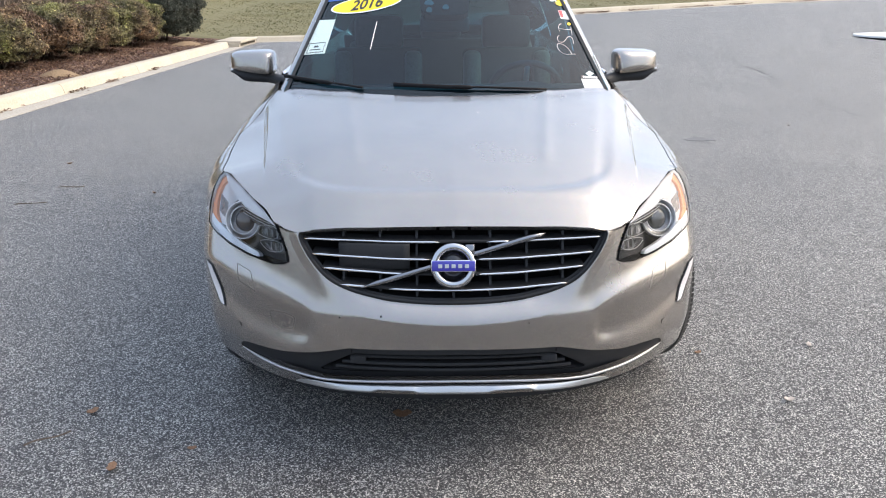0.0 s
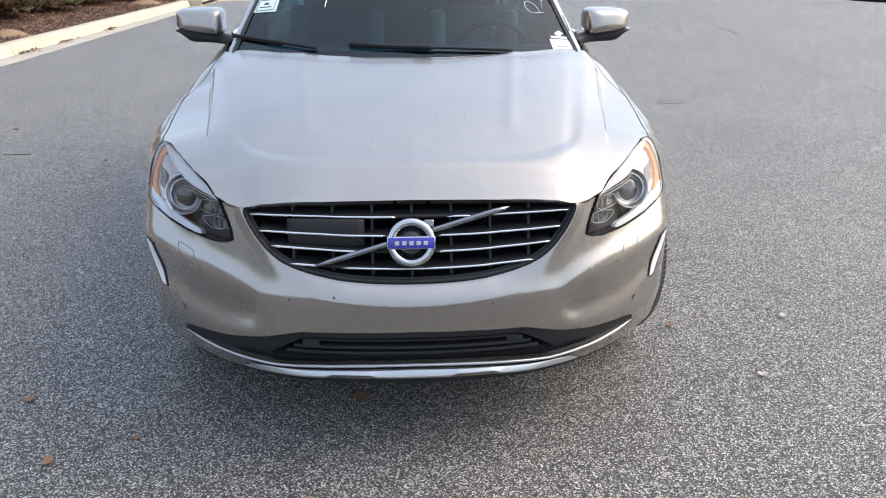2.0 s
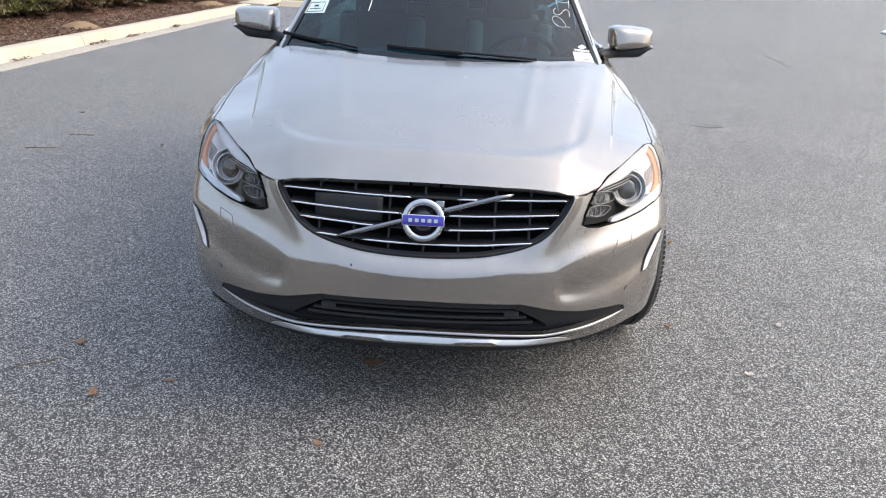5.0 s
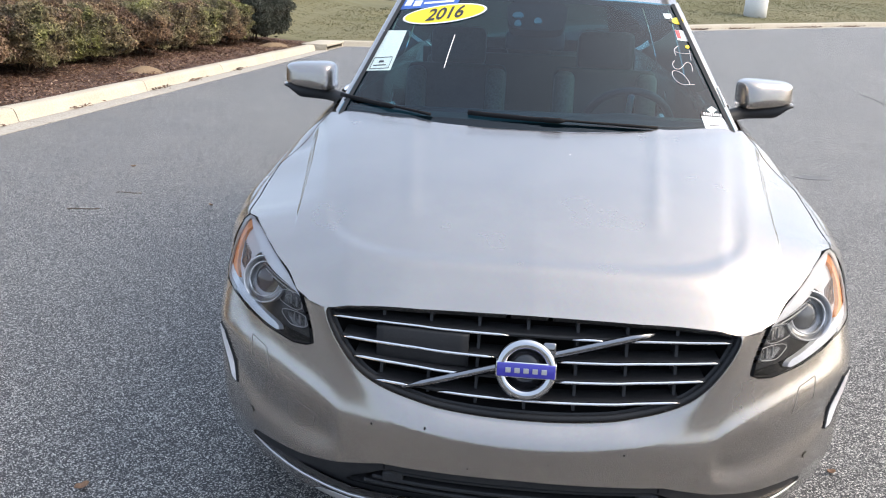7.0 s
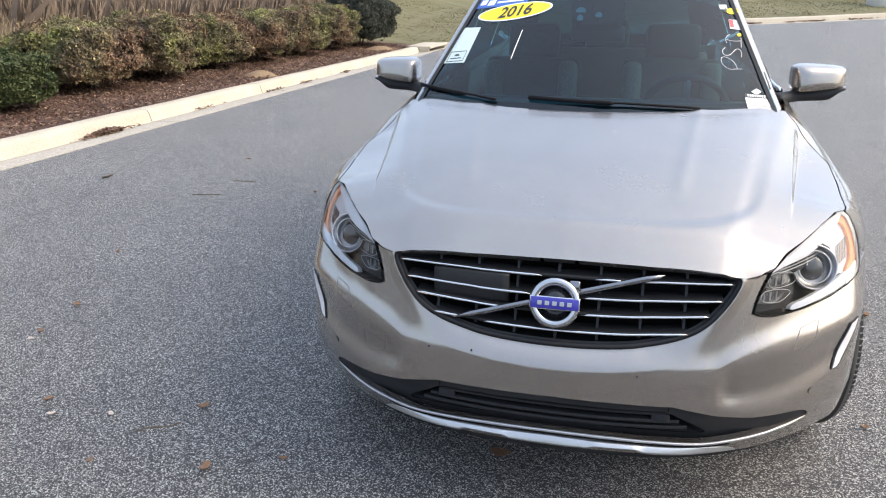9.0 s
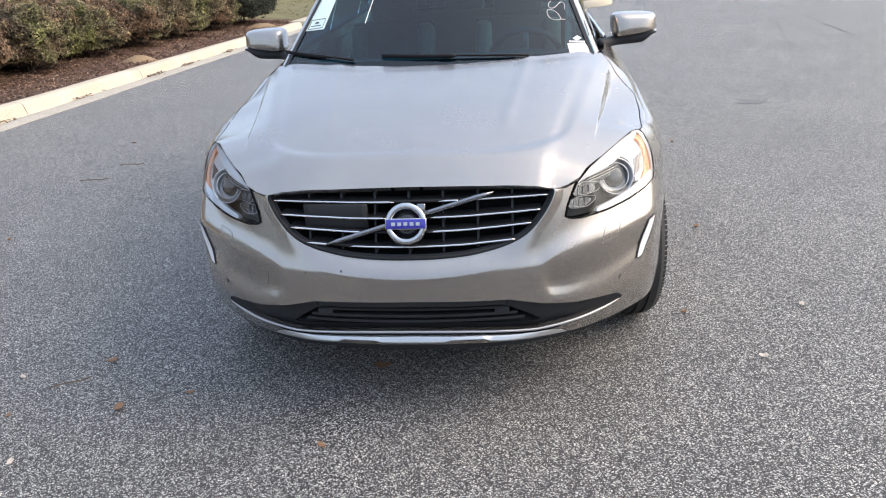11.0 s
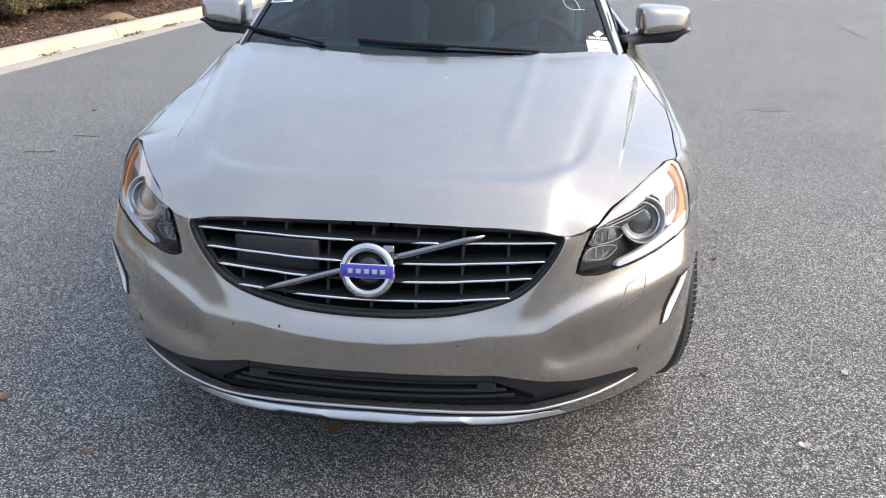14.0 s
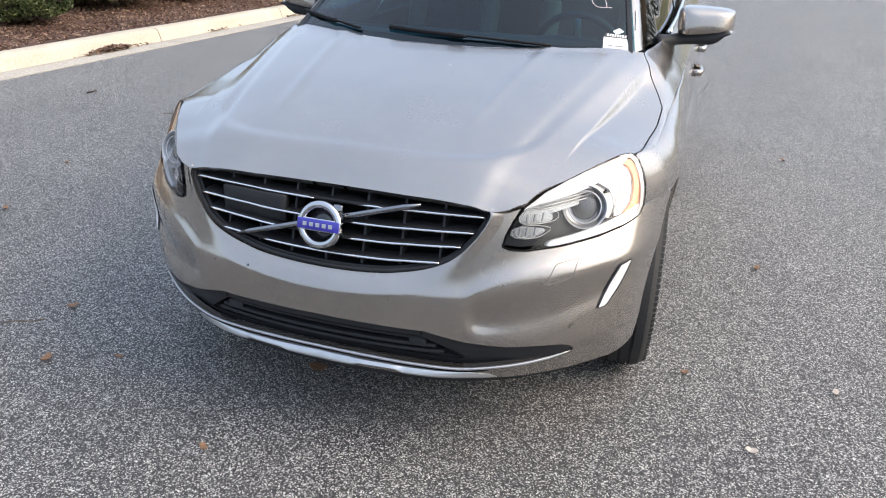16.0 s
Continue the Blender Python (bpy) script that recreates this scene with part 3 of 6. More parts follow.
def blades(name, label, n, place, height, width, leaf, seed, lean=0.35):
    rng = random.Random(seed)
    verts, faces = [], []
    for _ in range(n):
        x, y, z = place(rng)
        h, a = height * rng.uniform(0.5, 1.2), rng.uniform(0, math.tau)
        w = width * rng.uniform(0.6, 1.4)
        dx, dy = math.cos(a), math.sin(a)
        lx, ly = rng.gauss(0, lean) * h, rng.gauss(0, lean) * h
        k = len(verts)
        verts += [(x - dx * w, y - dy * w, z - 0.03), (x + dx * w, y + dy * w, z - 0.03),
                  (x + lx * 0.4 + dx * w * 0.7, y + ly * 0.4 + dy * w * 0.7, z + h * 0.6), (x + lx, y + ly, z + h)]
        faces += [(k, k + 1, k + 2), (k, k + 2, k + 3)]
    me = bpy.data.meshes.new(name)
    me.from_pydata(verts, [], faces)
    return tagged(link_mesh(name, me, leaf), label, "grass", kind="stuff")


def tall_place(r):
    x, y = -8.55 - abs(r.gauss(0, 1.6)), r.uniform(2.6, 24.0)
    return x, y, ground_z(x, y)


def bank_place(r):
    while True:
        x, y = r.uniform(-14, 30), r.uniform(21.5, 46)
        f = far_depth(x, y)
        if 0.7 < f < 14 and not (x < -5 and y < 21.5):
            return x, y, ground_z(x, y)


blades("tall_dry_grass", "tall dry tan grass behind the hedge", 75000, tall_place, 0.75, 0.0024, STRAW, 31, 0.2)
TURF_BLADE = leaf_material("dormant turf blades", [(0.0, (0.11, 0.11, 0.045)), (0.5, (0.145, 0.135, 0.06)), (1.0, (0.20, 0.17, 0.085))])
blades("turf", "short dormant turf on the bank", 90000, bank_place, 0.03, 0.008, TURF_BLADE, 32, 1.2)


DRY_BRUSH = leaf_material("dry grey brown brush", [(0.0, (0.10, 0.075, 0.055)), (0.6, (0.19, 0.14, 0.10)), (1.0, (0.30, 0.23, 0.17))])


def brush_place(r):
    y = r.choice((2.6, 5.2, 6.4, 8.4, 10.1, 11.9, 12.3, 14.2, 15.8, 17.4)) + r.gauss(0, 0.42)
    x = -9.1 - abs(r.gauss(0, 0.5))
    return x, y, ground_z(x, y)


blades("dry_brush", "tall dead weeds and twiggy brush behind the hedge", 5200, brush_place, 1.15, 0.0042, DRY_BRUSH, 33, 0.16)


def mulch_place(r):
    x, y = r.uniform(-8.6, -6.0), r.uniform(2.5, 20.2)
    return x, y, bed_z(x, y)


def litter(name, label, n, place, size, seed):
    rng = random.Random(seed)

    def on_ground(r):
        x, y, z = place(r)
        return Vector((x, y, z + r.uniform(0.004, 0.03))), Vector((0, 0, 2.2))
    ob = link_mesh(name, leaf_cloud(rng, n, on_ground, size), LITTER)
    return tagged(ob, label, "leaves", kind="stuff")


litter("mulch_chips", "loose bark, pine needles and dead leaves on the bed", 30000, mulch_place, 0.05, 41)


def gutter_place(r):
    while True:
        y = r.choice((5.45, 5.45, 5.45, 5.4, 5.5, 5.3, 5.6, 7.6, 9.8, 11.1, 13.2)) + r.gauss(0, 0.17)
        x = -5.675 + abs(r.gauss(0, 0.055))
        if x < -5.45:
            pile = max(0.0, 1 - abs(y - 5.45) / 0.45)
            return x, y, 0.055 * pile * r.random()


def far_gutter_place(r):
    i = r.choice((1, 2, 2, 2, 3, 3, 4, 4, 5))
    (ax, ay), (bx, by) = FAR[i], FAR[i + 1]
    t = clamp(r.choice((0.2, 0.35, 0.4, 0.7, 0.8)) + r.gauss(0, 0.05))
    d = 0.2 - abs(r.gauss(0, 0.06))
    l = math.dist((ax, ay), (bx, by))
    x, y = lerp(ax, bx, t) - (by - ay) / l * d, lerp(ay, by, t) + (bx - ax) / l * d
    return x, y, rise(x, y) + 0.03 * r.random()


litter("far_gutter_leaves", "brown dead leaves drifted along the far kerb", 900, far_gutter_place, 0.09, 43)
litter("gutter_leaves", "brown dead leaves drifted against the kerb", 380, gutter_place, 0.065, 42)


def ant_hill(x, y, r, h):
    bm = bmesh.new()
    n, m = 20, 6
    rows = []
    for j in range(m + 1):
        t = j / m
        rows.append([bm.verts.new((math.cos(k * math.tau / n) * r * t * (1 + 0.15 * noise.noise((k, t * 3, x))), math.sin(k * math.tau / n) * r * t, h * (1 - t * t) ** 1.5 + 0.012 * noise.noise((k * 1.1, t * 5, y)) - 0.02)) for k in range(n)])
    for a, b in zip(rows, rows[1:]):
        for k in range(n):
            bm.faces.new((a[k], a[(k + 1) % n], b[(k + 1) % n], b[k]))
    bmesh.ops.remove_doubles(bm, verts=bm.verts, dist=1e-4)
    bmesh.ops.recalc_face_normals(bm, faces=bm.faces)
    ob = part("ant_hill", bm, DIRT)
    ob.location = (x, y, bed_z(x, y))
    tagged(ob, "low tan mound of sandy dirt on the mulch", "dirt mound")


ant_hill(-6.35, 10.7, 0.38, 0.13)
ant_hill(-6.45, 17.9, 0.55, 0.14)

DEAD_LEAF = mottled("dead orange brown leaf", (0.17, 0.095, 0.055), (0.29, 0.17, 0.10), 25.0, 0.8, 150.0, 0.3, 0.002)
PALE_LEAF = mottled("bleached dead leaf", (0.45, 0.38, 0.32), (0.62, 0.55, 0.48), 25.0, 0.8, 150.0, 0.3, 0.002)


def fallen_leaf(x, y, size, mat, label, turn):
    bm = bmesh.new()
    n = 9
    left, right, mid = [], [], []
    for i in range(n):
        t = i / (n - 1)
        w = size * 0.34 * math.sin(math.pi * t) ** 0.8 * (1 + 0.25 * math.sin(9 * t))
        z = 0.012 + size * 0.22 * (2 * t - 1) ** 2
        mid.append(bm.verts.new((size * (t - 0.5), 0, z - 0.004)))
        left.append(bm.verts.new((size * (t - 0.5), w, z + w * 0.45)))
        right.append(bm.verts.new((size * (t - 0.5), -w, z + w * 0.3)))
    for i in range(n - 1):
        bm.faces.new((mid[i], mid[i + 1], left[i + 1], left[i]))
        bm.faces.new((right[i], right[i + 1], mid[i + 1], mid[i]))
    bmesh.ops.remove_doubles(bm, verts=bm.verts, dist=1e-5)
    bmesh.ops.solidify(bm, geom=bm.faces[:], thickness=0.0012)
    ob = part("fallen_leaf", bm, mat)
    ob.matrix_world = pose(x, y, rise(x, y) - 0.004, 0, 0, turn)
    tagged(ob, label, "leaf", "fallen leaves on the asphalt")


BROWN, PALE = "curled orange brown dead leaf on the asphalt", "bleached pale dead leaf on the asphalt"
for i, (lx, ly, ls) in enumerate([(-0.18, 0.262, 0.095), (-1.33, 0.31, 0.06), (-1.12, -0.035, 0.065), (-0.30, -0.25, 0.05), (-0.89, 0.07, 0.04), (-1.95, 0.22, 0.05), (-2.44, 0.74, 0.05), (-2.49, 1.05, 0.06),
                                  (1.07, 0.73, 0.04), (1.36, 1.81, 0.06), (1.62, 3.86, 0.06), (-2.22, 3.47, 0.05), (-3.36, 4.53, 0.06), (-1.52, -0.09, 0.035), (-2.82, 1.82, 0.05)]):
    fallen_leaf(lx, ly, ls * 0.72, DEAD_LEAF, BROWN, 47 * i)
for i, (lx, ly, ls) in enumerate([(1.285, 0.34, 0.05), (1.58, 0.79, 0.045), (-1.64, 0.18, 0.04), (-1.86, 0.13, 0.04), (-1.33, -0.36, 0.045), (-2.42, 0.66, 0.04), (3.97, 6.18, 0.06)]):
    fallen_leaf(lx, ly, ls * 0.75, PALE_LEAF, PALE, 71 * i)


def twig(x, y, length, turn, seed):
    rng = random.Random(seed)
    path = [(length * (k / 7 - 0.5), 0.05 * length * math.sin(k * 0.9) + rng.uniform(-0.01, 0.01) * length, 0.006) for k in range(8)]
    ob = part("twig", tube_bm(path, 0.0032, 6), TWIG)
    ob.matrix_world = pose(x, y, 0, 0, 0, turn)
    tagged(ob, "thin dry twig lying on the asphalt", "twig", "twigs on the asphalt")


twig(-1.42, 0.15, 0.15, 35, 1)
twig(-3.04, 3.21, 0.22, 15, 2)
twig(-2.96, 3.69, 0.2, 5, 3)
twig(1.76, 6.32, 0.22, 12, 4)


def debris(x, y):
    bm = tube_bm([(-0.05, 0.0, 0.012), (-0.02, 0.012, 0.02), (0.02, -0.006, 0.03), (0.05, 0.01, 0.045)], lambda t: 0.01 * (1 - 0.5 * t), 7)
    tube_bm([(-0.01, 0.0, 0.018), (0.0, 0.03, 0.03), (0.01, 0.05, 0.02)], 0.007, 7, bm=bm)
    ob = part("bark_chip", bm, TWIG)
    ob.location = (x, y, 0)
    tagged(ob, "dark curled bit of bark on the asphalt", "bark")


debris(-4.16, 3.5)


STAIN = mottled("oil darkened asphalt", (0.105, 0.105, 0.108), (0.15, 0.15, 0.152), 14.0, 0.8, 320.0, 0.5, 0.003, 0.8)


def oil_stain(x, y, rx, ry, seed):
    loop = []
    for k in range(28):
        a = k * math.tau / 28
        r = 1 + 0.25 * noise.noise((math.cos(a) * 1.5 + seed, math.sin(a) * 1.5, 3.0)) + 0.1 * noise.noise((math.cos(a) * 5 + seed, math.sin(a) * 5, 8.0))
        loop.append((x + rx * r * math.cos(a), y + ry * r * math.sin(a)))
    ob = panel("oil_stain", loop, lambda u, v: (u, v, rise(u, v) + 0.004), STAIN, None, step=0.06, edge=0.03, thick=0.003)
    tagged(ob, "faint dark oil stain on the grey asphalt", "stain")


oil_stain(2.70, 5.44, 0.15, 0.09, 5.0)
CRACK = mottled("dark weathered crack", (0.065, 0.065, 0.066), (0.11, 0.109, 0.107), 9.0, 0.9, 200.0, 0.4, 0.003)


def asphalt_crack(path, width, seed):
    """An uneven hairline crack along a few way points."""
    rng = random.Random(seed)
    pts = dense(rounded(path, 2, closed=False), 0.07, closed=False)
    bm = bmesh.new()
    run = []
    for i, (x, y) in enumerate(pts):
        a, b = pts[max(0, i - 1)], pts[min(len(pts) - 1, i + 1)]
        l = math.dist(a, b) or 1.0
        nx, ny = -(b[1] - a[1]) / l, (b[0] - a[0]) / l
        wave = 0.05 * noise.noise((x * 2.3, y * 2.3, seed)) + rng.uniform(-0.012, 0.012)
        wide = width * max(0.12, 0.55 + 1.1 * noise.noise((x * 1.1 + seed, y * 1.1, 2.0))) * min(1, i / 4, (len(pts) - 1 - i) / 4)
        cx, cy = x + nx * wave, y + ny * wave
        run.append([bm.verts.new((cx + s * nx * wide, cy + s * ny * wide, rise(cx, cy) + h)) for s, h in ((-1, 0.001), (0, 0.0035), (1, 0.001))])
    for p, q in zip(run, run[1:]):
        for k in (0, 1):
            bm.faces.new((p[k], p[k + 1], q[k + 1], q[k]))
    bmesh.ops.recalc_face_normals(bm, faces=bm.faces)
    ob = part("asphalt_crack", bm, CRACK)
    tagged(ob, "thin dark weathered crack across the grey asphalt", "crack", "cracks in the asphalt")


asphalt_crack([(6.1, 16.2), (6.0, 14.1), (5.77, 12.1), (5.74, 11.1), (5.5, 9.9), (5.42, 8.9), (5.2, 7.8), (5.13, 6.7), (5.2, 5.8), (5.5, 4.9)], 0.010, 1)
asphalt_crack([(5.72, 11.95), (5.76, 11.3), (5.66, 10.6)], 0.045, 2)
asphalt_crack([(4.6, 21.4), (5.7, 22.0), (7.0, 22.5), (8.8, 23.6)], 0.05, 3)
asphalt_crack([(9.4, 23.2), (11.5, 24.6), (13.4, 25.2)], 0.05, 4)
asphalt_crack([(1.13, 7.9), (1.09, 7.0), (1.0, 6.2), (0.99, 5.5)], 0.012, 5)
asphalt_crack([(4.4, 9.3), (4.7, 10.6), (5.1, 12.4)], 0.010, 6)
asphalt_crack([(6.4, 9.0), (7.9, 9.5), (9.3, 9.3)], 0.014, 7)


# ---- added trees out of view: close the place all round, darken low reflections ----
WOODS_LEAF = leaf_material("added dark tree ring", [(0.0, (0.02, 0.023, 0.014)), (0.6, (0.045, 0.043, 0.028)), (1.0, (0.085, 0.072, 0.05))])


def woods_place(r):
    a = r.uniform(0, math.tau)
    d = lerp(47, 92, smooth(math.sin(a) + 0.35)) + r.uniform(0, 9)
    x, y = d * math.cos(a) * 1.2, d * math.sin(a)
    top = lerp(3.6, 8.0, smooth(math.sin(a) + 0.5)) + 1.2 * noise.noise((x * 0.07, y * 0.07, 1.0)) + 1.4 * noise.noise((x * 0.25, y * 0.25, 5.0))
    return Vector((x, y, (ground_z(x, y) if y > -20 else 0.0) + top * r.random() ** 0.7 - 0.2)), Vector((0, -0.5 if y > 0 else 1, 0.4))


tagged(link_mesh("woods", leaf_cloud(random.Random(77), 52000, woods_place, 1.15), WOODS_LEAF), "added ring of dark trees, out of view, that darkens low reflections", "trees", kind="stuff")

# ---- the car: shared surfaces (x across, y back from the nose, z up) ----
PLAN_X = [0, .04, .12, .23, .33, .43, .55, .637, .711, .78, .835, .875, .905, .925, .938, .944]
PLAN_Y = [-.075, -.0746, -.071, -.06, -.042, -.012, .045, .104, .165, .235, .30, .385, .48, .56, .66, .80]
PLAN_U = [0.0]
for i in range(1, len(PLAN_X)):
    PLAN_U.append(PLAN_U[-1] + math.hypot(PLAN_X[i] - PLAN_X[i - 1], PLAN_Y[i] - PLAN_Y[i - 1]))
plan_x, plan_y = spline(PLAN_U, PLAN_X), spline(PLAN_U, PLAN_Y)
u_at_x, u_at_y = spline(PLAN_X, PLAN_U), spline(PLAN_Y, PLAN_U)
tilt_back = spline([0, .5, .62, .8, .95], [.3, .3, .44, .78, .8])
scoop_top = spline([.42, .43, .47, .517, .57, .624, .72, .86], [.552, .555, .578, .599, .614, .625, .634, .64])
ridge_z = spline([.42, .457, .54, .63, .75, .86], [.445, .426, .409, .414, .458, .50])
GRILLE = [(0, .581), (.10, .583), (.205, .592), (.295, .610), (.365, .636), (.407, .667), (.443, .710), (.468, .752), (.478, .780), (.468, .794), (.44, .797), (.34, .801), (.168, .804), (0, .805)]
GRILLE_LOOP = GRILLE + [(-x, z) for x, z in GRILLE[-2:0:-1]]
GRILLE_FINE = rounded(GRILLE_LOOP, 2)
GRILLE_SIDE = [(0, GRILLE_FINE[-1][1]), GRILLE_FINE[-1]] + [p for p in GRILLE_FINE[:len(GRILLE_FINE) // 2] if p[0] > 0.004 and (p[1] < 0.79 or p[0] > 0.469)]
_gp = np.array(GRILLE_FINE)
_gq = np.roll(_gp, -1, axis=0)
_ge = _gq - _gp
_gl = (_ge * _ge).sum(1)


def grille_gap(x, z):
    """Distance from the grille's outline."""
    w = np.array((x, z)) - _gp
    t = np.clip((w * _ge).sum(1) / _gl, 0, 1)
    return float(np.sqrt(((w - t[:, None] * _ge) ** 2).sum(1)).min())


def grille_y(x, z):
    """The face of the slats."""
    return 0.31 * (z - 0.70) + 0.018 + 0.10 * x * x + 0.004 * smooth((abs(x) - 0.2) / 0.06)


def nose(u, z):
    """The front skin: bumper cover, lamps and lower trim lie on it. u runs outwards along the plan curve."""
    s, u = (1 if u >= 0 else -1), abs(u)
    x, y = plan_x(u), plan_y(u)
    fold = 0.555 + 0.07 * clamp((x - 0.42) / 0.42)
    y += tilt_back(x) * soft(z - fold, lerp(0.013, 0.006, smooth((x - 0.4) / 0.15))) + 0.45 * soft(0.38 - z, 0.006)
    a = smooth((x - 0.428) / 0.034) * (1 - smooth((x - 0.76) / 0.1))
    if a > 0:
        r = ridge_z(x)
        t = (z - r) / (scoop_top(x) - r)
        if 0 < t < 1:
            a *= lerp(smooth((x - 0.428) / 0.055), 1.0, smooth(t / 0.5))
            y += 0.017 * a * smooth(t / 0.36) * (1 - smooth((t - 0.2) / 0.8))
    h = soft(z - max(fold, scoop_top(x)), 0.005)
    if z > 0.45:
        y += 0.008 * smooth((x - 0.15) / 0.2) * (1 - smooth((x - 0.72) / 0.1)) * (h / 0.045) * math.exp(1 - h / 0.045)
    if x < 0.62 and z > 0.5:
        w = lerp(0.052, 0.032, smooth((z - 0.59) / 0.08))
        d = grille_gap(x, z)
        if d < w:
            y = lerp(grille_y(x, z) - 0.010, y, 1 - (1 - d / w) ** 1.5)
    return (s * x, y, z)


def nose_at(x, z):
    return nose(math.copysign(u_at_x(abs(x)), x), z)


def on_nose(poly):
    """An outline in (x, z) as one in (u, z)."""
    return [(math.copysign(u_at_x(abs(x)), x), z) for x, z in poly]


def mirrored(half):
    """A symmetric loop from its right half, first and last point on the middle line."""
    return half + [(-x, z) for x, z in half[-2:0:-1]]


def flipped(poly):
    return [(-x, z) for x, z in poly]


hood_mid = spline([-.02, .02, .05, .1, .145, .172, .22, .3, .5, .75, .95, 1.3], [.760, .788, .813, .857, .892, .904, .919, .942, .994, 1.049, 1.089, 1.138])
hood_more = spline([0, .08, .12, .2, .3, .4, .465, .54, .635, .765, .895, .99, 1.06, 1.145, 1.2], [.72, .72, .82, .86, .835, .865, .95, 1.09, 1.22, 1.36, 1.46, 1.52, 1.56, 1.56, 1.5])
hood_fall = spline([0, .6, .88, 1.0, 1.14, 1.33, 1.45, 1.6], [0, .006, .018, .04, .066, .09, .108, .13])


def hood_top(x, y):
    kick = 0.0035 * clamp((y - 0.892 - 0.45 * x * x) / 0.05) ** 2
    s = abs(x) / (0.46 + 0.23 * y)
    z = hood_mid(y) - hood_fall(s) * lerp(1, hood_more(y), smooth((s - 0.9) / 0.25))
    dish = (1 - smooth((s - 0.93) / 0.10)) * smooth((y - 0.125 - 0.17 * (abs(x) / 0.53) ** 5) / 0.07)
    off = abs(x) - 0.567 - 0.186 * y
    w = 0.006 + 0.019 * smooth((y - 0.33) / 0.6)
    crease = 0.024 * smooth((y - 0.27) / 0.55) * smooth((off + w / 2) / w) * (1 - smooth((y - 0.98) / 0.16))
    ridge = math.exp(-((abs(x) - 0.27 - 0.14 * y) / 0.024) ** 2) * smooth((y - 0.25) / 0.2)
    return (x, y, z - 0.010 * dish - crease + 0.0037 * ridge + kick)


HEADLAMP = [(.512, .690), (.518, .722), (.532, .757), (.552, .793), (.595, .828), (.643, .851), (.706, .874), (.765, .888), (.793, .886), (.813, .870), (.834, .83), (.846, .789), (.850, .745), (.842, .722), (.80, .702), (.745, .687), (.66, .678), (.57, .675), (.53, .682)]

wing_w = spline([.40, .46, .6, .8, 1.0, 1.3, 2.0, 3.0, 3.6, 4.0, 4.35, 4.52, 4.58], [.84, .864, .914, .944, .944, .93, .925, .93, .942, .92, .85, .74, .60])
EDGE_Y = [.40, .465, .512, .635, .765, .895, .934, .99, 1.04, 1.078, 1.12, 1.145, 1.19, 1.35, 1.7, 2.4, 3.4, 4.0, 4.35, 4.58]
edge_x = spline(EDGE_Y, [.79, .803, .8175, .8305, .8445, .8475, .8385, .8245, .8045, .7845, .7715, .7595, .742, .765, .80, .81, .80, .77, .70, .50])
edge_z = spline(EDGE_Y, [.875] + [hood_top(edge_x(y) - 0.0042, y)[2] - 0.0012 for y in EDGE_Y[1:12]] + [1.072, 1.078, 1.09, 1.12, 1.17, 1.20, 1.10, 1.0])
BROW_Y = [.40, .465, .512, .59, .75, .91, 1.1, 1.267, 1.389, 1.7, 2.4, 3.4, 4.0, 4.35, 4.58]
brow_x = spline(BROW_Y, [.79, .806, .823, .848, .862, .868, .875, .881, .885, .89, .895, .895, .87, .79, .56])
brow_z = spline(BROW_Y, [.868, edge_z(.465) - 0.002, edge_z(.512) - 0.002, .877, .896, .916, .94, .953, .967, .985, 1.01, 1.04, 1.05, 1.0, .95])


def side(y, q):
    """The flank: q from 0 at the upper edge to 1 at the shoulder, then down to 2 at the sill."""
    ex, ez, w = brow_x(y), brow_z(y), wing_w(y)
    if q <= 1:
        a = q * math.pi / 2
        zs = 0.735
        k = lerp(1.9, 1.25, smooth((y - 0.45) / 0.35))
        return (lerp(ex, w, math.sin(a) ** k), y, lerp(zs, ez, math.cos(a) ** 0.9 if q < 1 else 0.0))
    t = q - 1
    return (w - 0.045 * t ** 1.6 + 0.008 * math.sin(math.pi * t), y, lerp(0.735, 0.27, t))


def q_of_z(z):
    return 1 + (0.735 - z) / (0.735 - 0.27)


def screen(x, z):
    """The windscreen."""
    return (x, 0.98 + (z - 1.1) / math.tan(radians(30)) + 0.45 * x * x, z)


# ---- the car: body ----
car = thing("car", "beige silver crossover with chrome-slatted black grille, parked", "car")


def hood_outline():
    half = [(0, .046), (.25, .048), (.40, .054), (.455, .060), (.485, .065), (.522, .080), (.559, .108)]
    half += [(.597, .165), (.645, .228), (.708, .323), (.768, .421), (.797, .466)]
    half += [(edge_x(y) - 0.0042, y) for y in [lerp(.475, 1.185, k / 60) for k in range(61)]]
    half += [(.715, 1.168), (.5, 1.054), (.3, .983), (.15, .952), (0, .942)]
    return mirrored(half)


HOOD_LINES = [(sx * (0.567 + 0.186 * y + d), y) for sx in (1, -1) for y in [0.28 + 0.008 * k for k in range(103)] for d in (-.018, -.013, -.009, -.0055, -.0025, 0, .0025, .0055, .009, .013, .018)]
panel("hood", hood_outline(), hood_top, PAINT, car, step=0.0125, edge=0.010, thick=0.02, extra=HOOD_LINES)


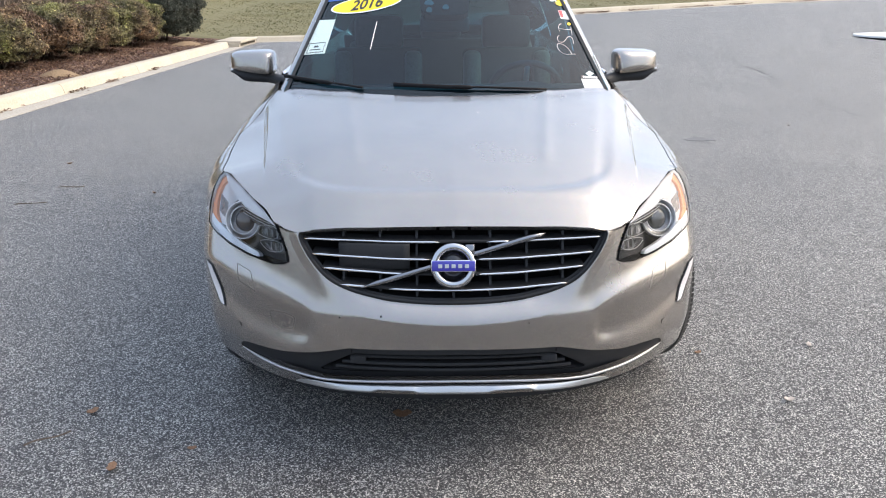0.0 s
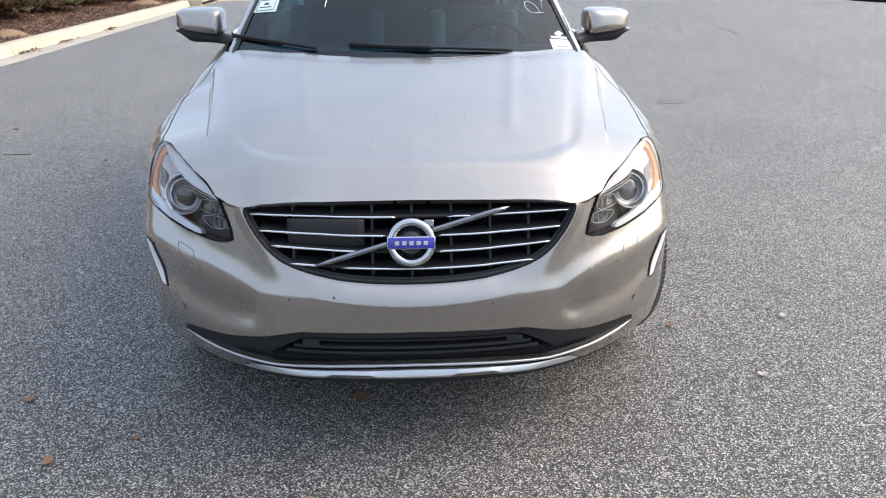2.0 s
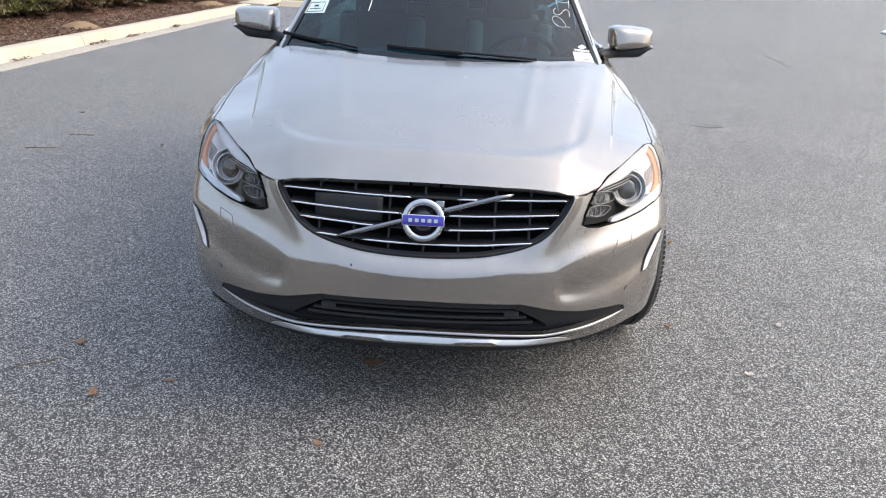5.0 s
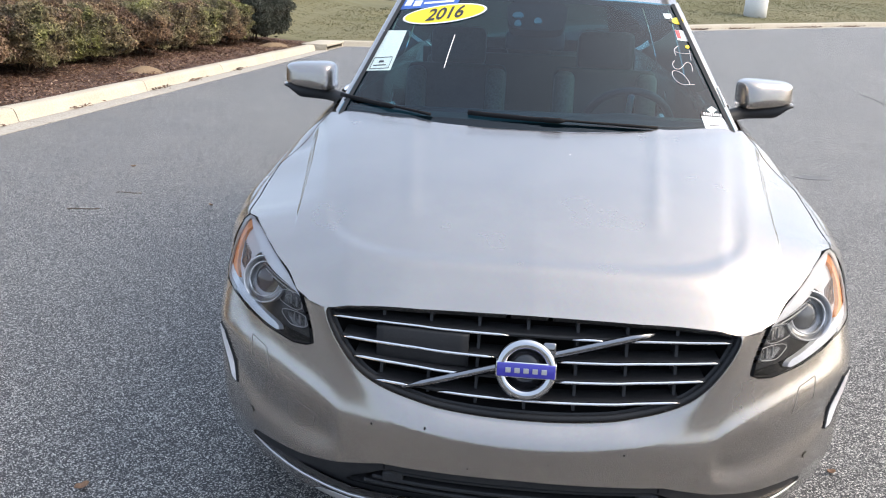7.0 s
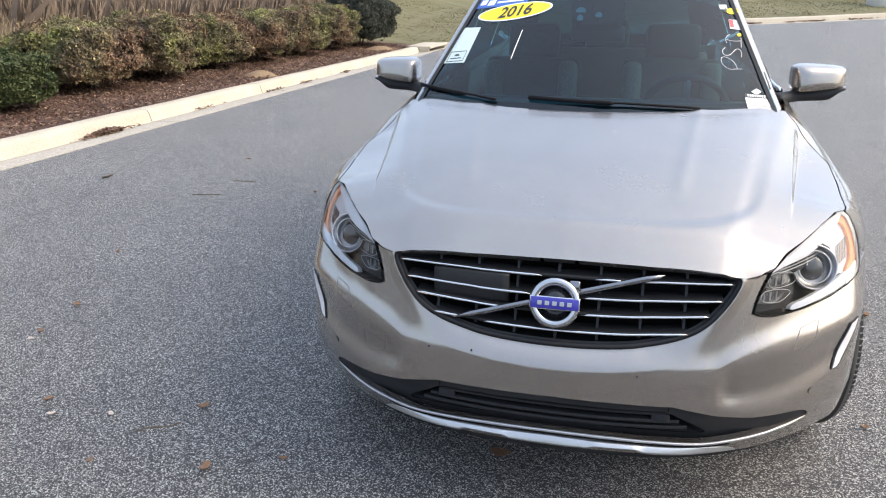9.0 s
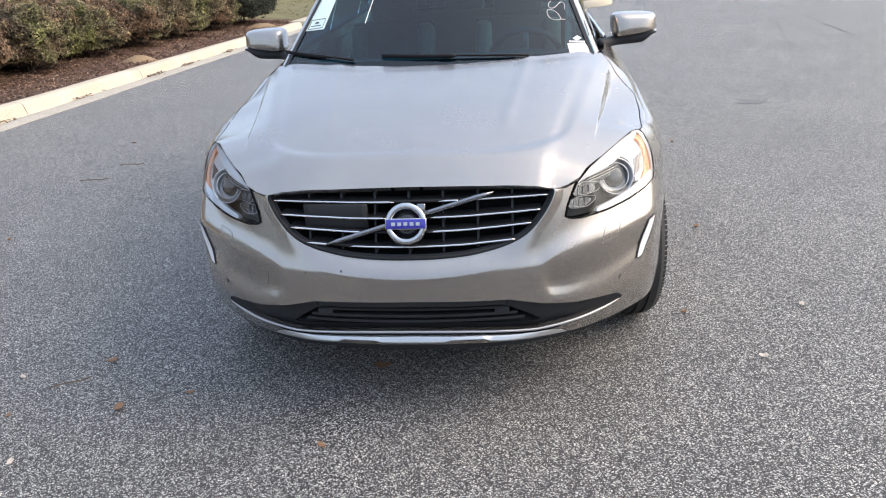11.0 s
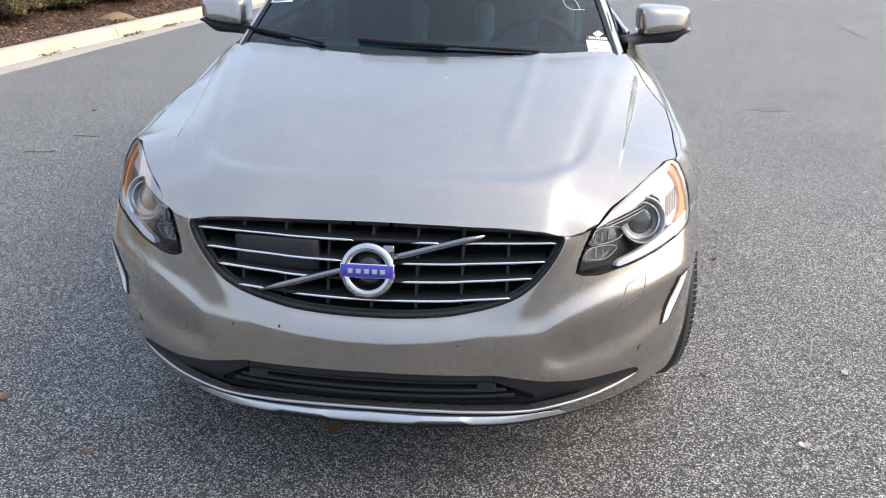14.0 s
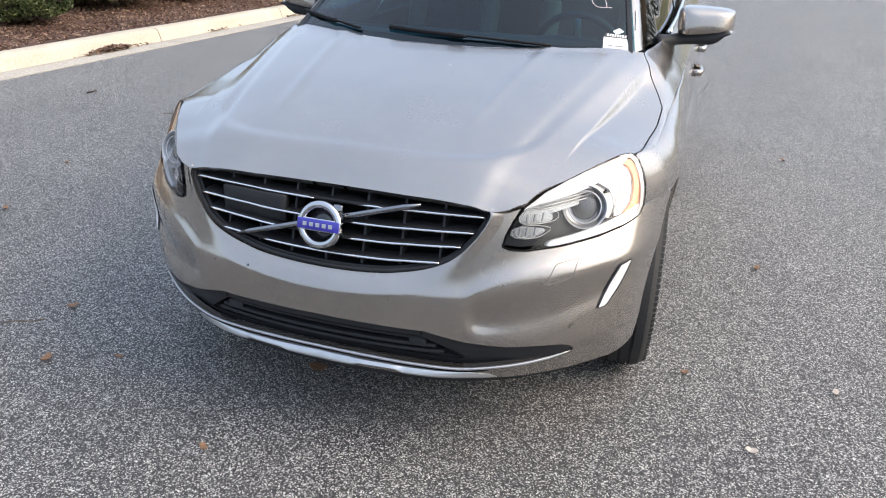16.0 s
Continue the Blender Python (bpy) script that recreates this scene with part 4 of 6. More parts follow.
def bumper():
    lamp_low = [(.53, .682), (.57, .675), (.66, .678), (.745, .687), (.80, .702), (.842, .722), (.850, .742)]
    right = on_nose(list(GRILLE_SIDE) + [(.476, .797), (.51, .793), (.546, .793), (.529, .757), (.515, .722), (.509, .690)] + [(x, z - 0.003) for x, z in lamp_low])
    arch = []
    for k in range(13):
        a = lerp(math.asin((0.735 - 0.37) / 0.415), math.asin((0.30 - 0.37) / 0.415), k / 12)
        yy, zz = 0.83 - 0.415 * math.cos(a), 0.37 + 0.415 * math.sin(a)
        back = 0.8 * soft(zz - 0.625, 0.006) + 0.45 * soft(0.38 - zz, 0.006)
        arch.append((u_at_y(yy - back), zz))
    low = [(u_at_x(.86), .285)] + on_nose([(.82, .272), (.74, .268), (.6, .262), (.5, .262), (.25, .266), (0, .27)])
    half = right + arch + low
    insert = on_nose(mirrored([(0, .453), (.166, .45), (.326, .445), (.44, .414), (.544, .394), (.637, .384), (.688, .377), (.708, .368), (.720, .350), (.716, .338), (.69, .332), (.604, .319), (.496, .311), (.416, .307), (.3, .318), (.17, .328), (0, .333)]))
    fine = []
    ring = dense(GRILLE_SIDE, 0.012, False)
    for off in (.006, .012, .019, .027, .036, .045, .054):
        for (ax, az), (bx, bz) in zip(ring, ring[1:]):
            l = math.hypot(bx - ax, bz - az)
            nx, nz = (bz - az) / l, -(bx - ax) / l
            fine += on_nose([(ax + nx * off, az + nz * off), (-ax - nx * off, az + nz * off)])
    for k in range(-76, 77):
        fine += [(k * 0.006, 0.555 + d) for d in (-.03, -.022, -.015, -.009, -.003, .003, .009, .015)]
    fine += [(sx * u_at_x(0.418 + 0.006 * i), 0.44 + 0.008 * j) for i in range(10) for j in range(15) for sx in (1, -1)]
    fine += [(sx * u_at_x(0.43 + 0.008 * i), scoop_top(0.43 + 0.008 * i) + d) for i in range(46) for d in (-.015, -.009, -.004, .001, .006, .012) for sx in (1, -1)]
    panel("bumper_cover", mirrored(half), nose, PAINT, car, holes=[insert], step=0.0105, edge=0.008, thick=0.02, extra=fine)
    return insert


INSERT = bumper()


def arch_loop(cy, r):
    return [(cy + r * math.cos(a), 0.37 + r * math.sin(a)) for a in [lerp(-0.26, math.pi + 0.26, k / 30) for k in range(31)]]


def flank(name, y0, y1, top0, cut=None, mat=None, front=None, label=""):
    """A flank panel from y0 to y1 on both sides; cut: a wheel arch's middle."""
    ys = [lerp(y0, y1, k / 24) for k in range(25)]
    loop = (front or [(y0, 2.0), (y0, top0)]) + [(y, top0) for y in ys[1:]] + [(y1, 2.0)]
    if cut:
        arch = [(y, q_of_z(z)) for y, z in arch_loop(cut, 0.415) if y0 + 0.002 < y < y1 - 0.002]
        end = [p for p in arch]
        loop += end if end[0][0] > end[-1][0] else end[::-1]
    for s in (1, -1):
        panel(name, loop, lambda y, q, s=s: (s * side(y, q)[0], y, side(y, q)[2]), mat or PAINT, car, step=0.03, edge=0.015, thick=0.02, flip=(s > 0), label=label)


def fenders():
    front = [(.655, q_of_z(.738)), (.6, q_of_z(.738)), (.43, q_of_z(.738)), (.434, .88), (.448, .70), (.457, .5), (.461, .3), (.463, .012)]
    ys = [lerp(.463, 1.44, k / 30) for k in range(31)]
    loop = front + [(y, 0.012) for y in ys[1:]] + [(1.44, 2.0)]
    arch = [(y, q_of_z(z)) for y, z in arch_loop(0.83, 0.415)]
    keep = [p for p in arch if p[1] < 2.0 and p[0] < 1.43]
    keep = [p for p in keep if not (p[0] < 0.83 and p[1] > q_of_z(.738))]
    loop += keep
    for s in (1, -1):
        panel("fender", loop, lambda y, q, s=s: (s * side(y, q)[0], y, side(y, q)[2]), PAINT, car, step=0.022, edge=0.012, thick=0.02, flip=(s > 0))


def brow(y, k):
    """The upper strip from the hood's and the window's edge out to the brow of the flank."""
    a, b = Vector((edge_x(y), y, edge_z(y))), Vector((brow_x(y), y, brow_z(y)))
    return a.lerp(b, k) + Vector((0, 0, 0.10 * (b.x - a.x) * math.sin(math.pi * k)))


fenders()
for s in (1, -1):
    for name, ya, yb in (("fender_top", 0.475, 1.44), ("door_top", 1.447, 2.40), ("rear_door_top", 2.407, 3.15), ("quarter_top", 3.157, 4.5)):
        sheet(name, lambda y, k, s=s: Vector((s, 1, 1)) * brow(y, k), [lerp(ya, yb, k / 48) for k in range(49)], [k / 8 for k in range(9)], PAINT, car)
flank("front_door", 1.447, 2.40, 0.01)
flank("rear_door", 2.407, 3.15, 0.01)
flank("quarter_panel", 3.157, 4.56, 0.01, cut=3.604)

roof_x = spline([1.70, 1.80, 2.2, 3.0, 3.8, 4.2], [.575, .578, .60, .60, .57, .54])
roof_z = spline([1.70, 1.80, 2.2, 3.0, 3.8, 4.2], [1.44, 1.487, 1.585, 1.615, 1.55, 1.47])


def roof(x, y):
    e, z = roof_x(y), roof_z(y)
    return (x, y, z + 0.045 * (1 - (x / e) ** 2))


sheet("roof", lambda t, k: roof(t * roof_x(lerp(1.684 + 0.118 * t * t, 4.22, k)), lerp(1.684 + 0.118 * t * t, 4.22, k)), [k / 12 for k in range(-12, 13)], [k / 40 for k in range(41)], PAINT, car)
for s in (1, -1):
    rail = [(s * (roof_x(y) - 0.03), y, roof_z(y) + 0.035 + 0.03 * smooth((y - 1.9) / 0.2) * smooth((4.1 - y) / 0.2)) for y in [lerp(1.85, 4.1, k / 24) for k in range(25)]]
    part("roof_rail", tube_bm(rail, 0.016, 8), SATIN, car, "satin silver roof rail")


def pillar_point(t, k):
    """Along the A-pillar: t from cowl to roof, k across it from the glass to the side."""
    z = lerp(1.07, 1.487, t)
    xi = lerp(.702, .562, t)
    g = Vector(screen(xi, z))
    o = Vector((lerp(.730, .582, t), lerp(1.30, 1.89, t), lerp(1.060, 1.483, t)))
    b = math.sin(k * math.pi)
    return g.lerp(o, k) + Vector((0.014 * b, -0.008 * b, 0.014 * b))


for s in (1, -1):
    sheet("windscreen_pillar", lambda t, k, s=s: Vector((s, 1, 1)) * pillar_point(t, k), [k / 20 for k in range(21)], [k / 8 for k in range(9)], PAINT, car)
    sheet("pillar_seal", lambda t, k, s=s: Vector((s * (lerp(.702, .562, t) + 0.001 - 0.015 * k), 0, 0)) + Vector((0, *screen(lerp(.702, .562, t) - 0.015 * k, lerp(1.07, 1.487, t))[1:])) + Vector((0, -0.003 - 0.003 * (1 - k), 0.003 + 0.003 * (1 - k))), [k / 20 for k in range(21)], [0, 1], BLACK, car, "black rubber screen seal")

SCREEN_HALF = [(0, 1.068), (.3, 1.068), (.55, 1.066), (.70, 1.066), (.708, 1.08), (.64, 1.27), (.572, 1.475), (.562, 1.489), (.4, 1.498), (0, 1.51)]
glass = panel("windscreen", mirrored(SCREEN_HALF), screen, GLASS, car, step=0.05, edge=0.03, thick=0.0)
glass.visible_shadow = False
inner = mirrored([(0, 1.105), (.3, 1.103), (.55, 1.097), (.674, 1.097), (.622, 1.25), (.553, 1.462), (.54, 1.473), (.3, 1.483), (0, 1.487)])
panel("glass_border", mirrored(SCREEN_HALF), screen, GAP, car, holes=[inner], step=0.05, edge=0.03, thick=0.0, lift=-0.006, label="black printed border of the windscreen")


def side_glass(y, k):
    t = k
    ex, ez = edge_x(y), edge_z(y)
    rx, rz = roof_x(max(y, 1.7)), roof_z(max(y, 1.7))
    p = lerp(0, 1, t)
    bow = 0.012 * math.sin(math.pi * t)
    return Vector((lerp(ex - 0.022, rx - 0.008, p) + bow, y, lerp(ez - 0.01, rz, p)))


for s in (1, -1):
    for name, ya, yb in (("front_window", 1.302, 2.36), ("rear_window", 2.42, 3.2), ("quarter_window", 3.26, 4.05)):
        def glass_f(t, k, s=s, ya=ya, yb=yb):
            y = lerp(ya, yb, t)
            top = clamp((y - 1.292) / 0.595)
            return Vector((s, 1, 1)) * side_glass(y, k * top)
        g = sheet(name, glass_f, [k / 16 for k in range(17)], [k / 6 for k in range(7)], SIDE_GLASS, car, "dark tinted side window")
        g.visible_shadow = False
    for ya, yb in ((2.36, 2.42), (3.2, 3.26)):
        sheet("door_pillar", lambda t, k, s=s, ya=ya, yb=yb: Vector((s, 1, 1)) * (side_glass(lerp(ya, yb, t), k) + Vector((0.004, 0, 0))), [0, 1], [k / 6 for k in range(7)], GLOSS_BLACK, car)
    sheet("rear_pillar", lambda t, k, s=s: Vector((s, 1, 1)) * side_glass(lerp(4.05, 4.25, t), k), [k / 4 for k in range(5)], [k / 6 for k in range(7)], PAINT, car)
    trim = [Vector((s, 1, 1)) * (Vector((edge_x(y), y, edge_z(y))) + Vector((0.0, 0, 0.008))) for y in [lerp(1.66, 4.0, k / 24) for k in range(25)]]
    part("belt_trim", tube_bm(trim, 0.012, 6), CHROME, car, "chrome window trim")
    for y0 in (2.24, 3.02):
        x0 = side(y0, 0.72)[0]
        path = [(s * (x0 + d), y0 + e, side(y0, 0.72)[2]) for d, e in ((0.0, -0.10), (0.035, -0.075), (0.04, 0.0), (0.035, 0.075), (0.0, 0.10))]
        part("door_handle", tube_bm(path, 0.014, 8, flat=(0.8, 1.2)), PAINT, car)


def tail(x, k):
    t = k
    y = lerp(4.22, 4.57, smooth(t * 1.15)) + 0.02 * math.sin(3 * t)
    return (x * lerp(.54, .80, smooth(t * 1.3)), y - 0.10 * abs(x) ** 3, lerp(1.50, 0.32, t))


sheet("tailgate", tail, [k / 10 for k in range(-10, 11)], [lerp(0.24, 1, k / 20) for k in range(21)], PAINT, car)
back = sheet("rear_screen", tail, [k / 10 for k in range(-10, 11)], [0.24 * k / 6 for k in range(7)], REAR_GLASS, car, "tinted rear screen")
back.visible_shadow = False
for s in (1, -1):
    sheet("rear_corner", lambda t, k, s=s: (Vector((s, 1, 1)) * side_glass(4.24, 1 - t)).lerp(Vector(tail(s, 0.30 * t)), k), [k / 6 for k in range(7)], [0, 0.5, 1], PAINT, car)
part("underbody", box_bm((1.30, 3.9, 0.06), (0, 2.5, 0.26), 0.02), GAP, car, "dark underbody")
part("engine_bay_liner", box_bm((1.30, 0.5, 0.36), (0, 0.42, 0.46), 0.03), GAP, car, "dark hollow behind the grille")

# ---- the car: grille ----


def grille_half_width(z):
    """Half the opening's width at a height."""
    lo = [(a, b) for a, b in zip(GRILLE, GRILLE[1:]) if min(a[1], b[1]) <= z <= max(a[1], b[1]) and abs(a[1] - b[1]) > 1e-6]
    return max((lerp(a[0], b[0], (z - a[1]) / (b[1] - a[1])) for a, b in lo), default=0.0)


def ribbon_bm(xs, front, depth, z_top, z_low, bm=None):
    """A bar across the car: front(x) its face's y, z_top(x) and z_low(x) its edges."""
    bm = bm or bmesh.new()
    rings = []
    for x in xs:
        y, a, b = front(x), z_top(x), z_low(x)
        e = min(0.003, (a - b) * 0.3)
        rings.append([bm.verts.new(p) for p in ((x, y + e, a), (x, y, a - e), (x, y, b + e), (x, y + e, b), (x, y + depth, b), (x, y + depth, a))])
    for p, q in zip(rings, rings[1:]):
        for i in range(6):
            j = (i + 1) % 6
            bm.faces.new((p[i], p[j], q[j], q[i]))
    bm.faces.new(rings[0][::-1])
    bm.faces.new(rings[-1])
    bmesh.ops.recalc_face_normals(bm, faces=bm.faces)
    return bm


def steps(a, b, n):
    return [lerp(a, b, k / n) for k in range(n + 1)]


def build_grille():
    loop = rounded(GRILLE_LOOP, 2)
    g = part("grille", tube_bm([(x, grille_y(x, z) + 0.010, z) for x, z in dense(loop, 0.02)], 0.008, 8, closed=True), GRILLE_BLACK, car, "black grille with bright slats")
    # the throat, shrinking as it runs back
    bm = bmesh.new()
    rows = []
    for d, s in ((0.01, 1.0), (0.05, 0.985), (0.11, 0.97)):
        rows.append([bm.verts.new((x * s, grille_y(x, z) + d, 0.69 + (z - 0.69) * s)) for x, z in loop])
    for a, b in zip(rows, rows[1:]):
        for i in range(len(a)):
            j = (i + 1) % len(a)
            bm.faces.new((a[i], a[j], b[j], b[i]))
    bm.faces.new(rows[-1])
    bmesh.ops.recalc_face_normals(bm, faces=bm.faces)
    part("throat", bm, GAP, g, "dark hollow")
    # inner rim, a dull black sloping ledge
    panel("inner_rim", loop, lambda x, z: (x, grille_y(x, z) + 0.012 + 0.5 * min(0.03, grille_gap(x, z)), z), GRILLE_BLACK, g, holes=[[(x * 0.962, 0.692 + (z - 0.692) * 0.91) for x, z in loop]], step=0.03, edge=0.02, thick=0.02)
    for k in range(-4, 5):
        x = k * 0.1135
        zs = [z for z in steps(0.57, 0.786, 46) if grille_half_width(z) > abs(x) + 0.01]
        z0, z1 = zs[0] + 0.004, zs[-1]
        bm = bmesh.new()
        rings = []
        for z in steps(z0, z1, 6):
            y = grille_y(x, z) + 0.028
            rings.append([bm.verts.new(p) for p in ((x - 0.0035, y, z), (x + 0.0035, y, z), (x + 0.0035, y + 0.05, z), (x - 0.0035, y + 0.05, z))])
        for p, q in zip(rings, rings[1:]):
            for i in range(4):
                bm.faces.new((p[i], p[(i + 1) % 4], q[(i + 1) % 4], q[i]))
        bm.faces.new(rings[0][::-1])
        bm.faces.new(rings[-1])
        bmesh.ops.recalc_face_normals(bm, faces=bm.faces)
        part("rib", bm, RIB, g, shade=False)
    gaps = {0.761: [(-0.045, 0.10), (0.175, 0.215)], 0.710: [(-0.072, 0.068)], 0.666: [(-0.135, 0.068)], 0.620: [(-0.262, -0.20)]}
    lifts = {0.761: 0.006, 0.710: 0.013, 0.666: 0.019, 0.620: 0.022}
    for zc, cut in gaps.items():
        w = grille_half_width(zc + 0.7 * lifts[zc]) - 0.014

        def row(x, zc=zc):
            return zc + lifts[zc] * (x / 0.42) ** 2
        part("slat", ribbon_bm(steps(-w, w, 24), lambda x: grille_y(x, row(x)) + 0.005, 0.055, lambda x: row(x) + 0.004, lambda x: row(x) - 0.006), GRILLE_BLACK, g, shade=False)
        x0 = -w
        for a, b in cut + [(w, w)]:
            xs = steps(x0, a, max(2, int((a - x0) / 0.02)))

            def taper(x, x0=x0, a=a):
                return 0.0036 * min(1, 0.3 + (x - x0) / 0.015, 0.3 + (a - x) / 0.02)
            part("chrome_strip", ribbon_bm(xs, lambda x: grille_y(x, row(x)) - 0.002, 0.010, lambda x: row(x) + taper(x), lambda x: row(x) - taper(x)), CHROME, g, "thin chrome strip")
            x0 = b
    radar = ribbon_bm(steps(-.352, -.135, 10), lambda x: grille_y(x, .717) + 0.004, 0.03, lambda x: .757, lambda x: .676)
    part("sensor_cover", radar, GRILLE_BLACK, g, "smooth black sensor cover")
    # the slanting bar and the ring badge
    a, b = Vector((-.283, grille_y(-.283, .630) - 0.014, .630)), Vector((.281, grille_y(.281, .787) - 0.012, .787))
    part("slanting_bar", tube_bm([a.lerp(b, k / 12) for k in range(13)], lambda t: 0.0095 * min(1, 0.25 + 9 * t, 0.25 + 9 * (1 - t)), 6, flat=(0.7, 1.0)), DARK_CHROME, g, "slanting chrome bar")
    lean = Matrix.Translation((-0.002, -0.008, 0.702)) @ Matrix.Rotation(radians(-15), 4, "X")

    def set_on(bm):
        bmesh.ops.transform(bm, matrix=lean, verts=bm.verts)
        return bm
    ring = [(-0.001, .0695), (-0.006, .0688), (-0.0105, .0662), (-0.0132, .0622), (-0.014, .0577), (-0.0132, .0532), (-0.0105, .0492), (-0.006, .0466), (-0.001, .0458), (0.012, .0458), (0.012, .0695)]
    part("badge", set_on(lathe_bm(ring, 72, "y")), BADGE_CHROME, g, "round chrome badge with a blue bar")
    # sub-parts of the badge sit beside it under the grille
    part("badge_disc", set_on(lathe_bm([(0.004, 0.0), (0.004, .047), (0.010, .047), (0.010, 0.0)], 40, "y", closed=False)), GLOSS_BLACK, g)
    part("badge_bar", set_on(box_bm((0.130, 0.014, 0.031), (0, -0.011, 0), 0.003)), BLUE, g, "blue enamel bar")
    rim = box_bm((0.135, 0.008, 0.036), (0, -0.009, 0), 0.003)
    part("badge_bar_rim", set_on(rim), CHROME, g)
    for k in range(5):
        part("badge_mark", set_on(box_bm((0.0120, 0.003, 0.0115), ((k - 2) * 0.0200, -0.0187, 0), 0.001)), SATIN, g, shade=False)
    part("badge_corner", set_on(box_bm((0.028, 0.010, 0.028), (0.050, 0.001, 0.050), 0.004)), DARK_CHROME, g)


RIB = mottled("dull grey black ribs", (0.02, 0.021, 0.023), (0.03, 0.031, 0.034), 9.0, 0.5, 300.0, 0.1, 0.001, specular=0.3)
BADGE_CHROME = material("polished badge chrome", (0.52, 0.52, 0.53), 0.04, 1.0)
DARK_CHROME = material("dark chrome", (0.27, 0.27, 0.28), 0.06, 1.0)
GRILLE_BLACK = mottled("satin black grille plastic", (0.020, 0.0205, 0.022), (0.028, 0.0285, 0.030), 9.0, 0.5, 400.0, 0.1, 0.001, specular=0.2)
build_grille()

# ---- the car: lower trim ----
OPENING = mirrored([(0, .430), (.305, .424), (.33, .412), (.428, .336), (.42, .331), (.3, .344), (.15, .354), (0, .358)])


def grown(poly, d):
    """The polygon with each corner moved outwards by d (inwards if negative)."""
    n = len(poly)
    area = sum(poly[i][0] * poly[(i + 1) % n][1] - poly[(i + 1) % n][0] * poly[i][1] for i in range(n))
    s = 1 if area > 0 else -1
    out = []
    for i in range(n):
        (ax, ay), (bx, by) = poly[i - 1], poly[(i + 1) % n]
        l = math.hypot(bx - ax, by - ay) or 1
        out.append((poly[i][0] + s * d * (by - ay) / l, poly[i][1] - s * d * (bx - ax) / l))
    return out


def deeper(u, z):
    x, y, z = nose(u, z)
    k = smooth((0.72 - abs(x)) / 0.25)
    return (x, y + 0.006 + 0.03 * k * smooth((0.45 - z) / 0.09), z)


trim = panel("lower_trim", grown(INSERT, 0.004), deeper, BLACK, car, holes=[on_nose(OPENING)], step=0.02, edge=0.012, thick=0.03, label="black plastic lower trim")
bm = bmesh.new()
rows = []
for d, s in ((0.03, 1.0), (0.10, 0.97)):
    rows.append([bm.verts.new((nose_at(x * s, z)[0], nose_at(x * s, z)[1] + d, z)) for x, z in dense(OPENING, 0.02)])
for i in range(len(rows[0])):
    j = (i + 1) % len(rows[0])
    bm.faces.new((rows[0][i], rows[0][j], rows[1][j], rows[1][i]))
bm.faces.new(rows[1])
bmesh.ops.recalc_face_normals(bm, faces=bm.faces)
part("intake", bm, GAP, trim, "dark lower intake")
for z, w in ((.411, .322), (.386, .352), (.364, .375)):
    part("intake_bar", ribbon_bm(steps(-w, w, 24), lambda x: nose_at(x, z)[1] + 0.026, 0.045, lambda x: z - 0.004 * (x / w) ** 2 + 0.005, lambda x: z - 0.004 * (x / w) ** 2 - 0.005), GRILLE_BLACK, trim, shade=False)
for s in (1, -1):
    part("parking_sensor_box", box_bm((0.05, 0.03, 0.026), (s * 0.30, nose_at(.30, .392)[1] + 0.04, .394), 0.004), RIB, trim)
    part("trim_seam", box_bm((0.003, 0.006, 0.024), (s * 0.318, nose_at(.318, .438)[1] + 0.010, .438)), GAP, trim)
LIP = [(.713, .343), (.66, .330), (.604, .321), (.55, .3155), (.496, .312), (.45, .3095), (.416, .3085), (.36, .3135), (.3, .3195), (.17, .3295), (.08, .333), (0, .3345)]
LIP = LIP + [(-x, z) for x, z in LIP[-2::-1]]
lip_path = [Vector(nose_at(x, z)) + Vector((0, -0.003, 0)) for x, z in dense(LIP, 0.02, False)]
part("bright_lip", tube_bm(lip_path, lambda t: 0.0048 * min(1, 0.25 + 14 * t, 0.25 + 14 * (1 - t)), 8), SATIN, car, "thin silver lip moulding")
groove_path = [Vector(nose_at(x, z - 0.0095)) + Vector((0, -0.0015, 0)) for x, z in dense(LIP, 0.02, False) if abs(x) < 0.5]
part("lip_groove", tube_bm(groove_path, 0.0042, 6), GAP, car, "dark groove under the lip")
skid_top = spline([0, .2, .36, .44, .50, .52], [.3175, .3115, .2985, .2935, .279, .265])
skid_low = spline([0, .108, .130, .240, .262, .39, .44, .50, .52], [.274, .274, .283, .282, .270, .265, .266, .265, .264])


def skid(x, t):
    """From the groove under the lip out to the notched lower edge, which stands forward."""
    top, low = skid_top(abs(x)), skid_low(abs(x))
    reach_out = 0.034 * (1 - (abs(x) / 0.525) ** 4)
    a = Vector(nose_at(x, top)) + Vector((0, -0.001, 0))
    b = Vector(nose_at(x, low)) + Vector((0, -reach_out, 0.58 * reach_out))
    p = a.lerp(b, min(1.0, t))
    p.z += 0.006 * math.sin(math.pi * min(1.0, t))
    if t > 1:
        p += Vector((0, 0.012, -0.010)) * (t - 1) * (1 - (abs(x) / 0.52) ** 6)
    return p


sheet("skid_plate", skid, steps(-.52, .52, 104), [0, 0.25, 0.5, 0.75, 0.92, 1.0, 1.25, 2.0], SATIN, car, "satin silver skid plate with notched edge")
DAM = mirrored([(0, .30), (.4, .28), (.6, .275), (.76, .275), (.80, .262), (.70, .245), (.4, .235), (0, .235)])
panel("air_dam", on_nose(DAM), lambda u, z: (nose(u, z)[0], nose(u, z)[1] + 0.014, z), BLACK, car, step=0.03, edge=0.02, thick=0.03, label="black lower air dam")

# ---- the car: lamps and small parts of the bumper ----


